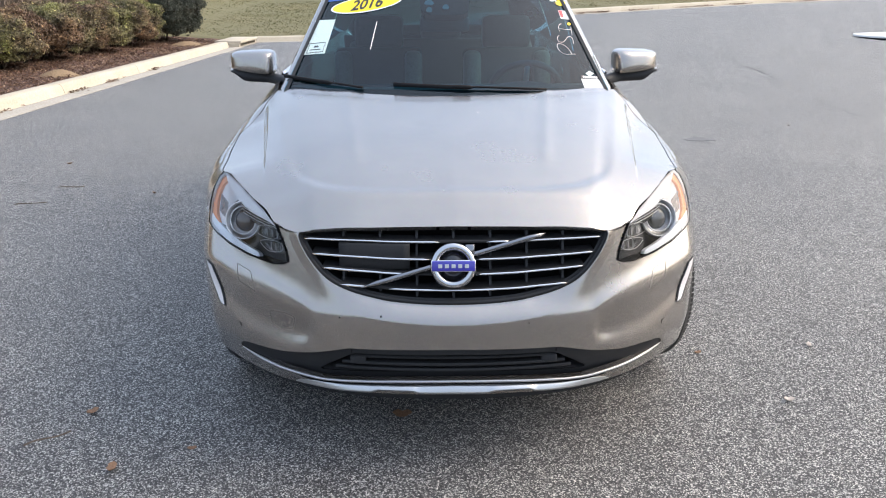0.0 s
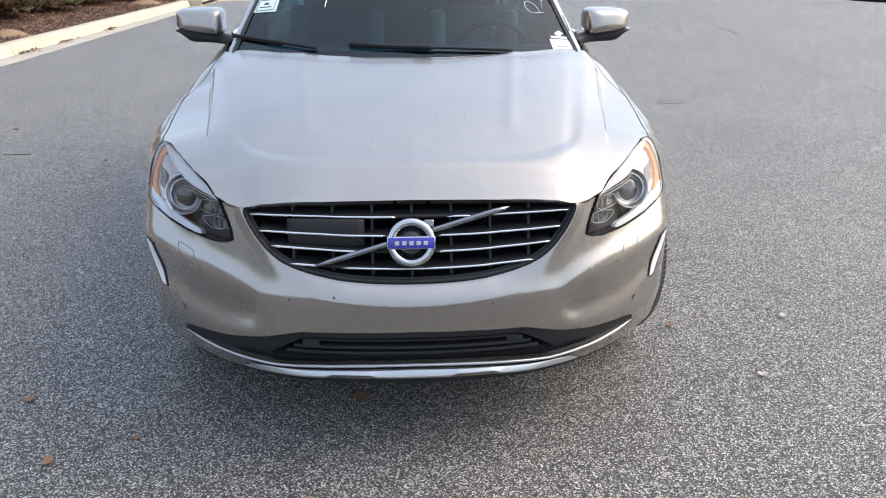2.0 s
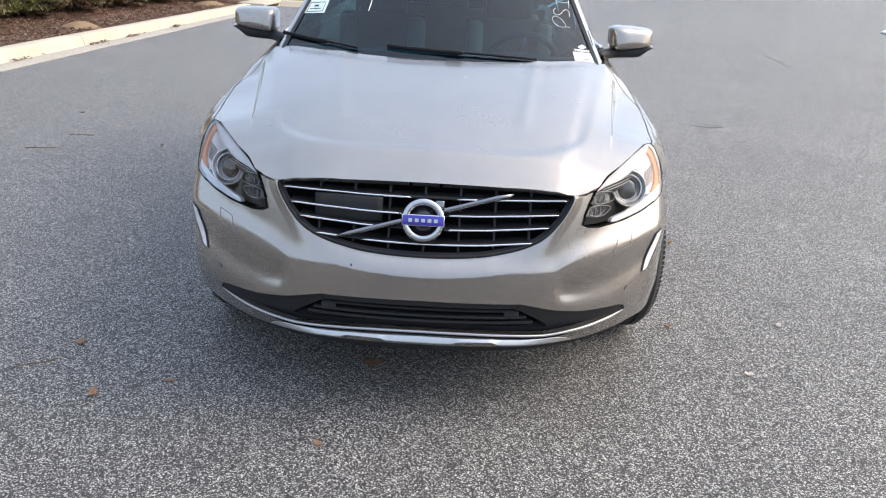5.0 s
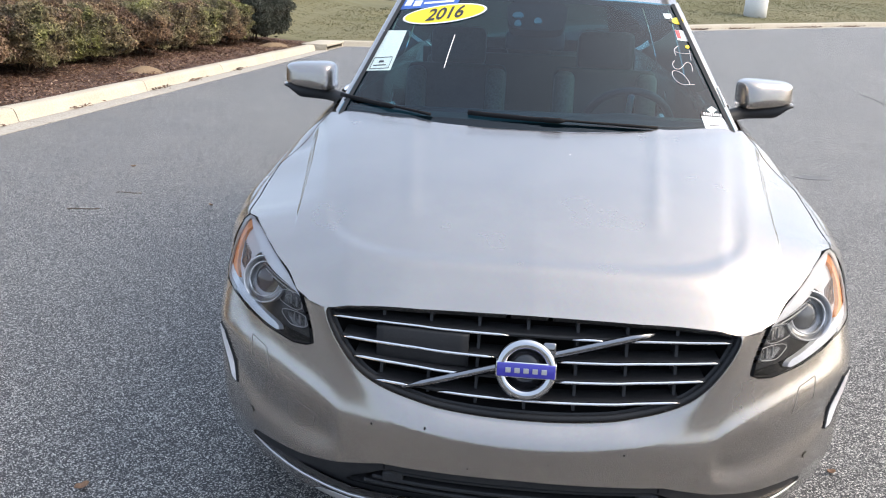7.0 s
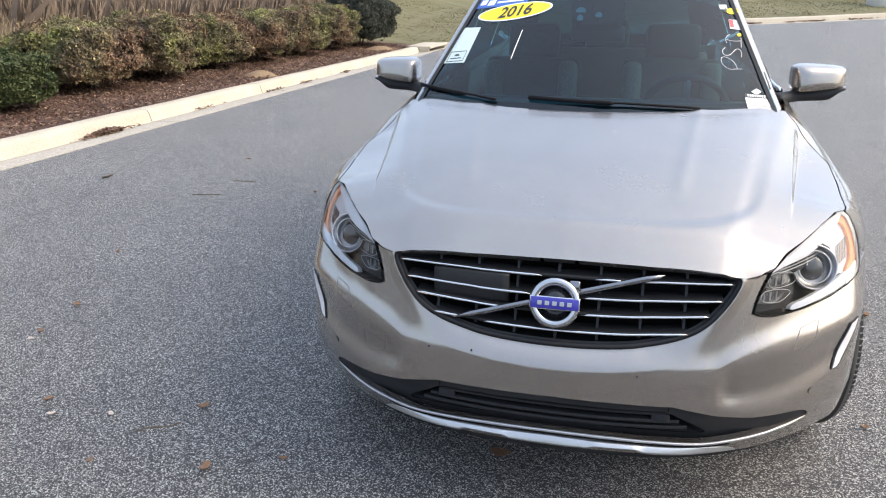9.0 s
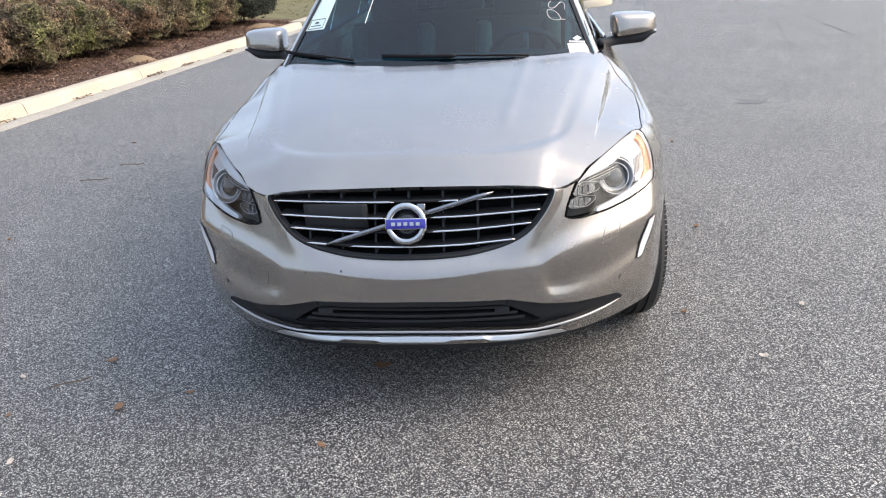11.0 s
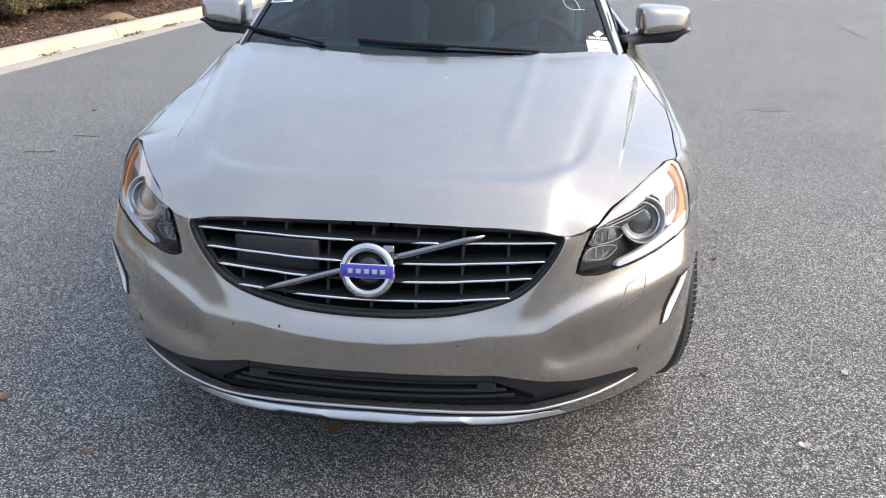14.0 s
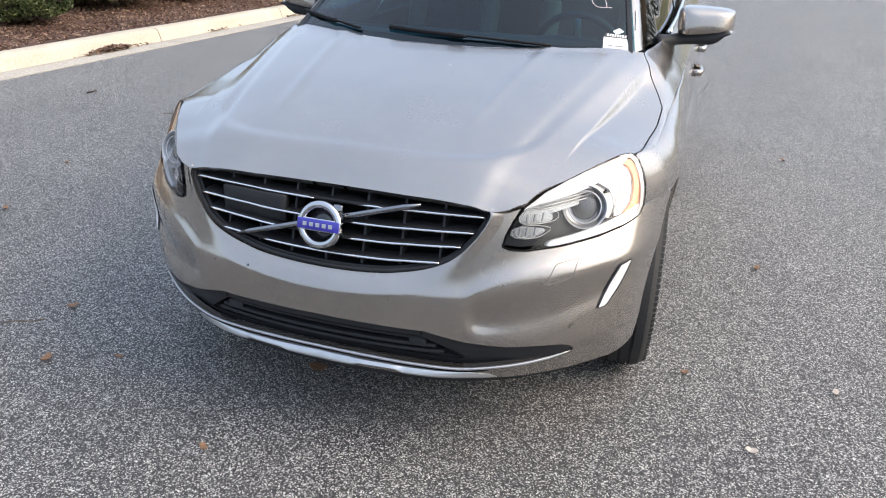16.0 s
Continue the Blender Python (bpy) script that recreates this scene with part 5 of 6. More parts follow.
def ball_bm(c, r, squash=(1, 1, 1)):
    bm = bmesh.new()
    bmesh.ops.create_uvsphere(bm, u_segments=28, v_segments=16, radius=r, matrix=Matrix.Translation(c) @ Matrix.Diagonal((*squash, 1)))
    return bm


UPPER_BEZEL = [(.551, .787), (.566, .801), (.604, .830), (.65, .8505), (.71, .8715), (.766, .884), (.788, .882), (.777, .863), (.767, .853), (.741, .838), (.712, .822), (.659, .808), (.587, .797)]
INNER_BAND = [(.553, .782), (.587, .796), (.659, .807), (.705, .818), (.735, .836), (.76, .845), (.775, .82), (.74, .79), (.70, .778), (.655, .770), (.633, .766), (.59, .772)]
SIDE_BEZEL = [(.788, .874), (.806, .860), (.822, .83), (.834, .79), (.838, .752), (.812, .735), (.785, .732), (.775, .775), (.760, .802), (.735, .82), (.722, .829), (.748, .842), (.775, .858)]
SIDE_CHEEK = [(.742, .79), (.772, .797), (.779, .752), (.772, .728), (.752, .735), (.748, .76)]
LIGHT_STRIP = [(.618, .6795), (.66, .6810), (.745, .6900), (.80, .7050), (.840, .7250), (.846, .750), (.836, .752), (.818, .741), (.785, .727), (.735, .711), (.66, .6990), (.626, .6950)]
AMBER_PATCH = [(.772, .866), (.786, .873), (.798, .870), (.808, .858), (.827, .827), (.8390, .789), (.8425, .757), (.835, .749), (.800, .727), (.805, .741), (.820, .760), (.820, .801), (.807, .838), (.791, .856)]
CELLS = ([(.549, .772), (.575, .782), (.633, .768), (.637, .744), (.60, .738), (.558, .742)], [(.538, .734), (.557, .738), (.60, .733), (.626, .722), (.602, .705), (.582, .700), (.534, .711)])
EDGE_BAND = grown(HEADLAMP, -0.0025)[4:15] + grown(HEADLAMP, -0.0105)[14:3:-1]
SILVER = material("frosted silver reflector", (0.60, 0.60, 0.61), 0.36, 0.6, 0.3)
BEZEL_WHITE = mottled("satin white silver bezel", (0.76, 0.765, 0.78), (0.85, 0.855, 0.87), 18.0, 0.3, 200.0, 0.02, 0.0005, 0.15, coat=0.5)
LAMP_CHROME = material("bright lamp chrome", (0.42, 0.42, 0.42), 0.22, 1.0)
COVER_WHITE = material("pale frosted lamp cover", (0.76, 0.73, 0.72), 0.35, 0.0, 0.5)


def seam_loop(poly, radius=0.0011):
    """A thin closed line along an outline on the front skin."""
    return tube_bm([Vector(nose(u, z)) for u, z in dense(list(poly), 0.006)], radius, 6, closed=True)


for s in (1, -1):
    o = (lambda p: p) if s > 0 else flipped
    lamp = panel("headlamp", on_nose(o(grown(HEADLAMP, -0.004))), nose, SMOKE, car, step=0.02, edge=0.01, thick=0.0, lift=-0.05, label="clear headlamp with projector, white light strip and amber corner")
    panel("rim", on_nose(o(grown(HEADLAMP, -0.0005))), nose, GAP, lamp, holes=[on_nose(o(grown(HEADLAMP, -0.0022)))], step=0.02, edge=0.01, thick=0.014, lift=0.005)
    panel("upper_bezel", on_nose(o(UPPER_BEZEL)), nose, BEZEL_WHITE, lamp, step=0.014, edge=0.008, thick=0.012, lift=0.001, label="bright silver upper reflector")
    panel("inner_band", on_nose(o(INNER_BAND)), nose, LAMP_CHROME, lamp, step=0.014, edge=0.008, thick=0.012, lift=-0.024, label="chrome reflector band")
    for k in range(3):
        ridge_line = [Vector(nose_at(s * x, lerp(.776, .792, k / 2) + 0.10 * (x - .59))) + Vector((0, 0.021, 0)) for x in steps(.585, .715, 12)]
        part("band_ridge", tube_bm(ridge_line, 0.0016, 6), SILVER, lamp)
    panel("side_bezel", on_nose(o(SIDE_BEZEL)), nose, BEZEL_WHITE, lamp, step=0.014, edge=0.008, thick=0.012, lift=-0.014, label="bright silver side reflector")
    panel("side_cheek", on_nose(o(SIDE_CHEEK)), nose, SKID, lamp, step=0.014, edge=0.008, thick=0.012, lift=-0.016, label="grey inner cheek")
    panel("edge_band", on_nose(o(EDGE_BAND)), nose, SILVER, lamp, step=0.012, edge=0.006, thick=0.004, lift=0.002, label="pale clear lens edge")
    panel("light_strip", on_nose(o(rounded(LIGHT_STRIP, 1))), nose, LIGHT_GUIDE, lamp, step=0.012, edge=0.006, thick=0.014, lift=-0.002, label="white light strip")
    panel("corner_reflector", on_nose(o(rounded(AMBER_PATCH, 1))), nose, AMBER, lamp, step=0.012, edge=0.007, thick=0.01, lift=-0.004, label="amber corner reflector")
    for cell in CELLS:
        panel("tip_reflector", on_nose(o(rounded(cell, 1))), nose, LAMP_CHROME, lamp, step=0.012, edge=0.007, thick=0.015, lift=-0.024, label="chrome tip reflector")
        outline = [Vector(nose_at(s * x, z)) + Vector((0, 0.019, 0)) for x, z in dense(rounded(cell, 1), 0.012)]
        part("tip_edge", tube_bm(outline, 0.0010, 6, closed=True), SILVER, lamp)
        cx, cz = sum(p[0] for p in cell) / len(cell), sum(p[1] for p in cell) / len(cell)
        for k, wide in ((-1, .002), (0, .0032), (1, .0018)):
            x = cx + 0.019 * k
            panel("tip_slot", on_nose(o([(x - wide, cz - .010), (x + wide * .5, cz - .009), (x + wide, cz + .012), (x - wide * .4, cz + .011)])), nose, SKID, lamp, step=0.01, edge=0.01, thick=0.004, lift=-0.0215)
    for k in range(6):
        t = k / 5
        a = (lerp(.782, .812, t), lerp(.772, .788, t))
        panel("reflector_flute", on_nose(o([(a[0] - .0018, a[1] - .022), (a[0] + .0010, a[1] - .022), (a[0] + .002, a[1] + .030), (a[0] - .001, a[1] + .030)])), nose, SKID, lamp, step=0.01, edge=0.01, thick=0.006, lift=-0.0112)
    for name, cx, cz, r, mat in (("projector", .701, .764, .064, CHROME),):
        c = Vector(nose_at(s * cx, cz)) + Vector((-s * 0.006, 0.020, -0.002))
        turn = Matrix.Translation(c) @ Matrix.Rotation(s * radians(14), 4, "Z") @ Matrix.Rotation(radians(-17), 4, "X")
        bm = lathe_bm([(-0.010, r), (-0.0125, r - 0.0022), (-0.010, r - 0.0045), (0.004, r - 0.008), (0.012, r - 0.008), (0.012, r)], 56, "y")
        bmesh.ops.transform(bm, matrix=turn, verts=bm.verts)
        part("projector_ring", bm, SILVER, lamp, "chrome projector ring")
        bm = lathe_bm([(-0.002, r - 0.006), (0.010, r - 0.020), (0.014, 0.0), (0.020, 0.0), (0.020, r - 0.005)], 48, "y", closed=False)
        bmesh.ops.transform(bm, matrix=turn, verts=bm.verts)
        part("projector_bowl", bm, SKID, lamp)
        bm = tube_bm([(math.cos(a) * (r - 0.018), -0.006, math.sin(a) * (r - 0.018)) for a in steps(0, math.tau, 40)[:-1]], 0.0026, 6, closed=True)
        bmesh.ops.transform(bm, matrix=turn, verts=bm.verts)
        part("inner_ring", bm, SILVER, lamp)
        bm = ball_bm((0, 0.012, 0), r - 0.026, (1, 0.45, 1))
        bmesh.ops.transform(bm, matrix=turn, verts=bm.verts)
        part("projector_lens", bm, BULB_GLASS, lamp, "round glass projector lens")
    lens = panel("lens", on_nose(o(grown(HEADLAMP, -0.0022))), nose, LENS, lamp, step=0.02, edge=0.01, thick=0.0, lift=0.006, label="clear plastic lens")
    lens.visible_shadow = False

    drl = [(.814, .605), (.842, .612), (.838, .585), (.818, .525), (.797, .484), (.788, .4755), (.769, .475), (.774, .50), (.79, .55)]
    d = panel("daytime_lamp", on_nose(o(drl)), nose, BLACK, car, step=0.01, edge=0.006, thick=0.012, lift=0.003, label="slim upright white lamp in a black surround")
    panel("lamp_lens", on_nose(o(grown(drl, -0.0052))), nose, COVER_WHITE, d, step=0.01, edge=0.006, thick=0.003, lift=0.0045, label="pale frosted lens")
    wash = rounded(dense([(.634, .577), (.652, .633), (.707, .642), (.699, .594)], 0.012), 2)
    part("washer_cover", seam_loop(on_nose(o(wash))), SEAM, car, "headlamp washer cover")
    dot = [(.711 + .0062 * math.cos(a), .433 + .0075 * math.sin(a)) for a in steps(0, math.tau, 20)[:-1]]
    w = panel("parking_sensor", on_nose(o(grown(dot, 0.0010))), nose, SEAM, car, step=0.01, edge=0.004, thick=0.0, lift=0.0014)
    panel("sensor_face", on_nose(o(dot)), nose, PAINT, w, step=0.01, edge=0.004, thick=0.0, lift=0.0022)

tow = rounded(dense([(-.587, .521), (-.535, .529), (-.498, .520), (-.508, .478), (-.55, .462), (-.582, .474)], 0.015), 2)
part("tow_cover", seam_loop(on_nose(tow), 0.0006), SEAM, car, "towing eye cover")
for x, z, r in ((-.349, .545, .0026), (-.222, .556, .0026), (.227, .533, .002), (.06, .50, .0015), (-.12, .47, .0015)):
    panel("stone_chip", on_nose([(x + r * math.cos(a), z + 1.3 * r * math.sin(a)) for a in steps(0, math.tau, 8)[:-1]]), nose, GAP, car, step=0.01, edge=0.01, thick=0.0, lift=0.0006, label="dark stone chip")

# ---- the car: wheels ----


def wheel(x, y, s, steer=0.0):
    """s: +1 with its outer face towards +x."""
    R, W = 0.362, 0.225
    w = new("wheel")
    w.parent = car
    w.matrix_local = pose(x, y, R, 0, 0, steer)
    tagged(w, "black tyre on a silver spoked alloy rim")
    h = W / 2
    prof = [(-h * 0.86, 0.245), (-h * 1.02, 0.28), (-h * 1.03, 0.315), (-h * 0.93, 0.344), (-h * 0.80, 0.3565)]
    for g in (-0.055, -0.019, 0.019, 0.055):
        prof += [(g - 0.0065, 0.361), (g - 0.005, 0.353), (g + 0.005, 0.353), (g + 0.0065, 0.361)]
    prof += [(h * 0.80, 0.3565), (h * 0.93, 0.344), (h * 1.03, 0.315), (h * 1.02, 0.28), (h * 0.86, 0.245)]
    sharp(part("tyre", lathe_bm(prof, 96, "x"), RUBBER, w, "black rubber tyre"), 30)
    bm = bmesh.new()
    for k in range(104):
        a = k * math.tau / 104
        for side_x in (-1, 1):
            m = Matrix.Rotation(a, 4, "X") @ Matrix.Translation((side_x * h * 0.86, 0, 0.3425)) @ Matrix.Rotation(radians(side_x * 24), 4, "Y") @ Matrix.Rotation(radians(14), 4, "X")
            box_bm((0.042, 0.0165, 0.005), m=m @ Matrix.Identity(4), bm=bm)
    tagged(part("tread", bm, RUBBER, w, shade=False), kind="stuff")
    rim = [(s * 0.10, 0.247), (s * 0.105, 0.238), (s * 0.09, 0.228), (s * 0.0, 0.222), (-s * 0.10, 0.235), (-s * 0.10, 0.246)]
    sharp(part("rim", lathe_bm(rim, 64, "x"), SATIN, w, "silver alloy rim"), 40)
    for k in range(5):
        a = k * math.tau / 5
        for da in (-0.13, 0.13):
            p0 = Vector((s * 0.085, 0.05 * math.cos(a + da * 0.5), 0.05 * math.sin(a + da * 0.5)))
            p1 = Vector((s * 0.092, 0.235 * math.cos(a + da), 0.235 * math.sin(a + da)))
            part("spoke", tube_bm([p0.lerp(p1, t / 5) for t in range(6)], lambda t: 0.018 - 0.005 * t, 8), SATIN, w)
    part("hub", lathe_bm([(s * 0.06, 0.0), (s * 0.06, 0.065), (s * 0.092, 0.055), (s * 0.098, 0.03), (s * 0.098, 0.0)], 32, "x", closed=False), SATIN, w)
    part("brake_disc", lathe_bm([(s * 0.02, 0.0), (s * 0.02, 0.165), (s * 0.045, 0.165), (s * 0.045, 0.0)], 40, "x", closed=False), CHROME, w)


for y in (0.83, 3.604):
    for s in (1, -1):
        wheel(s * 0.793, y, s, 4.5 if y < 1 else 0.0)
for y in (0.83, 3.604):
    for s in (1, -1):
        bm = bmesh.new()
        rows = []
        for x in (0.62, 0.855):
            rows.append([bm.verts.new((s * x, y + 0.425 * math.cos(a), 0.37 + 0.425 * math.sin(a))) for a in steps(-0.2, math.pi + 0.2, 24)])
        for a, b, c, d in zip(rows[0], rows[0][1:], rows[1][1:], rows[1]):
            bm.faces.new((a, b, c, d))
        bm.faces.new(rows[0])
        part("arch_liner", bm, GAP, car, "dark wheel arch liner")

# ---- the car: door mirrors ----


def door_mirror(s):
    m = new("door_mirror")
    m.parent = car
    tagged(m, "silver door mirror on a black foot with a clear indicator")

    def shell(a, b, grow=0.0, z_cut=None):
        """a round the housing, b from its front to its back."""
        c, d = math.cos(a), math.sin(a)
        e = 0.36
        px = math.copysign(abs(c) ** e, c)
        pz = math.copysign(abs(d) ** e, d)
        f = math.cos(b * math.pi / 2) ** 0.75 if b < 1 else 0.0
        x = 0.944 + (0.114 + grow) * px * lerp(1.0, 0.25, b ** 3)
        taper = 1 - (0.30 if pz > 0 else 0.06) * clamp((x - 0.86) / 0.2) ** 1.6
        z = 1.157 + (0.061 + grow) * pz * taper * lerp(1.0, 0.25, b ** 3) + 0.004 * ((x - 0.945) / 0.1)
        y = 1.665 - 0.125 * math.sin(b * math.pi / 2) + 0.26 * (x - 0.945)
        return Vector((s * x, y + 0.04 + 0.16 * (z - 1.157), z))
    bm = bmesh.new()
    na, nb = 40, 12
    rows = [[bm.verts.new(shell(i * math.tau / na, j / nb)) for i in range(na)] for j in range(nb + 1)]
    for p, q in zip(rows, rows[1:]):
        for i in range(na):
            bm.faces.new((p[i], p[(i + 1) % na], q[(i + 1) % na], q[i]))
    bm.faces.new(rows[-1])
    bmesh.ops.recalc_face_normals(bm, faces=bm.faces)
    part("cap", bm, PAINT, m)
    bm = bmesh.new()
    back = [bm.verts.new(shell(i * math.tau / na, 0.0, -0.004) + Vector((0, -0.004, 0))) for i in range(na)]
    bm.faces.new(back)
    part("mirror_glass", bm, CHROME, m, "mirror glass")
    # foot: a wedge from the door out under the cap
    bm = bmesh.new()
    rings = []
    for t in steps(0, 1, 14):
        x = lerp(0.765, 1.045, t)
        top = lerp(1.098, 1.120, smooth(t * 1.2))
        low = lerp(1.052, 1.066, t) + 0.045 * smooth((t - 0.72) / 0.28) ** 1.5
        y0, y1 = lerp(1.50, 1.60, smooth(t * 2.5)), lerp(1.62, 1.70, smooth(t * 2))
        ring = []
        for k in range(12):
            a = k * math.tau / 12
            c, d = math.cos(a), math.sin(a)
            ring.append(bm.verts.new((s * x, lerp(y0, y1, 0.5 + 0.5 * math.copysign(abs(c) ** 0.7, c)), lerp(low, top, 0.5 + 0.5 * math.copysign(abs(d) ** 0.7, d)))))
        rings.append(ring)
    for p, q in zip(rings, rings[1:]):
        for k in range(12):
            bm.faces.new((p[k], p[(k + 1) % 12], q[(k + 1) % 12], q[k]))
    bm.faces.new(rings[0])
    bm.faces.new(rings[-1])
    bmesh.ops.recalc_face_normals(bm, faces=bm.faces)
    part("foot", bm, BLACK, m, "black mirror foot")
    path = [shell(a, 0.5, 0.002) for a in steps(-1.15, -0.35, 10)]
    part("indicator", tube_bm(path, lambda t: 0.003 + 0.0035 * t, 8), LIGHT_GUIDE, m, "clear indicator strip")


for s in (1, -1):
    door_mirror(s)

# ---- the car: cabin ----
LEATHER = mottled("dark brown leather", (0.055, 0.045, 0.038), (0.09, 0.075, 0.06), 5.0, 0.5, 120.0, 0.25, 0.002)
TAN = mottled("beige leather", (0.17, 0.14, 0.11), (0.23, 0.19, 0.15), 5.0, 0.5, 120.0, 0.25, 0.002)
DASH = mottled("charcoal dashboard", (0.03, 0.031, 0.033), (0.045, 0.046, 0.048), 6.0, 0.6, 250.0, 0.2, 0.001)


def dash(x, t):
    y = lerp(0.99 + 0.42 * x * x, 1.62, t)
    z = 1.045 + 0.03 * math.sin(math.pi * min(1, t * 1.3)) - 0.10 * smooth((t - 0.82) / 0.18)
    return (x, y, z + 0.03 * math.exp(-((x - 0.37) / 0.17) ** 2) * smooth((t - 0.55) / 0.25))


sheet("dashboard", dash, steps(-0.70, 0.70, 28), steps(0, 1, 16), DASH, car, "charcoal dashboard", thick=0.02)
sheet("cowl", lambda x, t: (x, lerp(0.86, 1.02, t) + 0.45 * x * x, lerp(1.055, 1.052, t)), steps(-0.69, 0.69, 20), [0, 0.5, 1], BLACK, car, "black plastic cowl")
part("cabin_floor", box_bm((1.5, 2.6, 0.04), (0, 2.6, 0.36)), DASH, car)
part("bulkhead", box_bm((1.45, 0.04, 0.7), (0, 1.60, 0.70)), DASH, car)
part("rear_bulkhead", box_bm((1.5, 0.04, 0.85), (0, 3.95, 0.73)), DASH, car)
sheet("headliner", lambda x, y: Vector(roof(x * (roof_x(y) - 0.03), y)) - Vector((0, 0, 0.04)), steps(-1, 1, 8), steps(1.86, 4.1, 10), TAN, car, "pale headliner")

wheel_c = Vector((0.41, 1.72, 0.985))
tiltw = Matrix.Translation(wheel_c) @ Matrix.Rotation(radians(-62), 4, "X")
bm = tube_bm([tiltw @ Vector((0.185 * math.cos(a), 0.185 * math.sin(a), 0)) for a in steps(0, math.tau, 40)[:-1]], 0.016, 8, closed=True)
sw = part("steering_wheel", bm, DASH, car, "black leather steering wheel")
part("hub", box_bm((0.16, 0.11, 0.05), m=tiltw @ Matrix.Translation((0, -0.01, -0.01)), bevel=0.0), DASH, sw)
for a in (0.0, math.pi, -math.pi / 2):
    part("spoke", tube_bm([tiltw @ Vector((0.05 * math.cos(a), 0.05 * math.sin(a), 0)), tiltw @ Vector((0.18 * math.cos(a), 0.18 * math.sin(a), 0))], 0.014, 6), SATIN, sw)


def seat(x, y, w=0.5):
    d = new("seat")
    d.parent = car
    tagged(d, "brown leather seat with a beige back panel")
    bm = box_bm((w, 0.52, 0.16), (x, y - 0.18, 0.60), 0.05)
    part("cushion", bm, LEATHER, d)
    m = Matrix.Translation((x, y + 0.10, 0.88)) @ Matrix.Rotation(radians(-16), 4, "X")
    part("backrest", box_bm((w, 0.13, 0.60), m=m), LEATHER, d)
    for sx in (-1, 1):
        mm = m @ Matrix.Translation((sx * (w / 2 - 0.05), -0.045, 0))
        part("bolster", box_bm((0.10, 0.13, 0.54), m=mm), TAN, d)
    part("headrest", box_bm((0.28, 0.10, 0.19), m=Matrix.Translation((x, y + 0.21, 1.255)) @ Matrix.Rotation(radians(-10), 4, "X")), LEATHER, d)
    for o in d.children:
        b = o.modifiers.new("round", "BEVEL")
        b.width, b.segments = 0.035, 3


seat(0.37, 2.18)
seat(-0.37, 2.18)
seat(0.0, 3.05, 1.25)

# mirror pod behind the top of the glass
POD = mirrored([(0, 1.388), (.085, 1.390), (.106, 1.402), (.117, 1.43), (.122, 1.49), (0, 1.50)])
pod = panel("sensor_pod", rounded(POD, 1), screen, GAP, car, step=0.03, edge=0.015, thick=0.03, lift=-0.012, label="black sensor pod behind the windscreen")
for x, z, w in ((-.075, 1.440, .026), (-.074, 1.410, .016), (.004, 1.421, .018)):
    panel("sensor_eye", rounded([(x - w, z - .009), (x + w, z - .009), (x + w * .6, z + .011), (x - w * .6, z + .011)], 1), screen, SATIN, pod, step=0.02, edge=0.01, thick=0.004, lift=-0.0085, label="grey sensor eye")
part("rear_view_mirror", box_bm((0.24, 0.035, 0.07), (0.0, 1.66, 1.33), 0.015), DASH, car)

# wipers
WIPER = material("dull black rubber", (0.011, 0.011, 0.012), 0.75, specular=0.2)


def off_screen(x, z, d):
    n = Vector((0, -math.sin(radians(30)), math.cos(radians(30))))
    return Vector(screen(x, z)) + n * d


for x0, z0, x1, z1, x2, z2 in ((-.715, 1.124, -.50, 1.108, -.352, 1.098), (-.222, 1.112, .085, 1.102, .415, 1.088)):
    path = [off_screen(lerp(x0, x1, t), lerp(z0, z1, t), 0.009) for t in steps(0, 1, 8)]
    w = part("wiper", tube_bm(path, 0.0085, 8, flat=(0.6, 1.0)), WIPER, car, "black wiper blade and arm")
    head = [off_screen(lerp(x0, x1, t), lerp(z0, z1, t), 0.011) for t in steps(0.78, 1.06, 6)]
    part("clip", tube_bm(head, lambda t: 0.0085 * min(1, 0.5 + 3 * t, 0.5 + 3 * (1 - t)), 8, flat=(0.8, 1.0)), WIPER, w)
    xm, zm = lerp(x0, x1, 0.45), lerp(z0, z1, 0.45)
    path = [off_screen(lerp(xm, x2, t), lerp(zm, z2, t) + 0.003 * math.sin(math.pi * t) * (x2 - x1) / 0.33, 0.012 - 0.003 * t) for t in steps(0, 1, 10)]
    part("arm", tube_bm(path, lambda t: 0.0032 + 0.0025 * t, 6), WIPER, w)

# ---- stickers and marks on the windscreen ----
PAPER = mottled("pale green paper", (0.55, 0.66, 0.62), (0.62, 0.72, 0.69), 8.0, 0.6, 200.0, 0.05, 0.001)
STICKER_BLUE = material("blue sticker", (0.035, 0.12, 0.45), 0.4)
STICKER_YELLOW = material("yellow sticker", (0.90, 0.70, 0.01), 0.4)
INK = material("black print", (0.02, 0.02, 0.022), 0.5)
RED = material("red print", (0.6, 0.08, 0.08), 0.5)
WHITE_PAINT = material("white paint pen", (0.85, 0.86, 0.85), 0.6)


def sticker(name, poly, mat, label, lift=0.0015, parent=None):
    ob = panel(name, poly, screen, mat, parent or car, step=0.03, edge=0.012, thick=0.0006, lift=lift, label=label)
    return ob


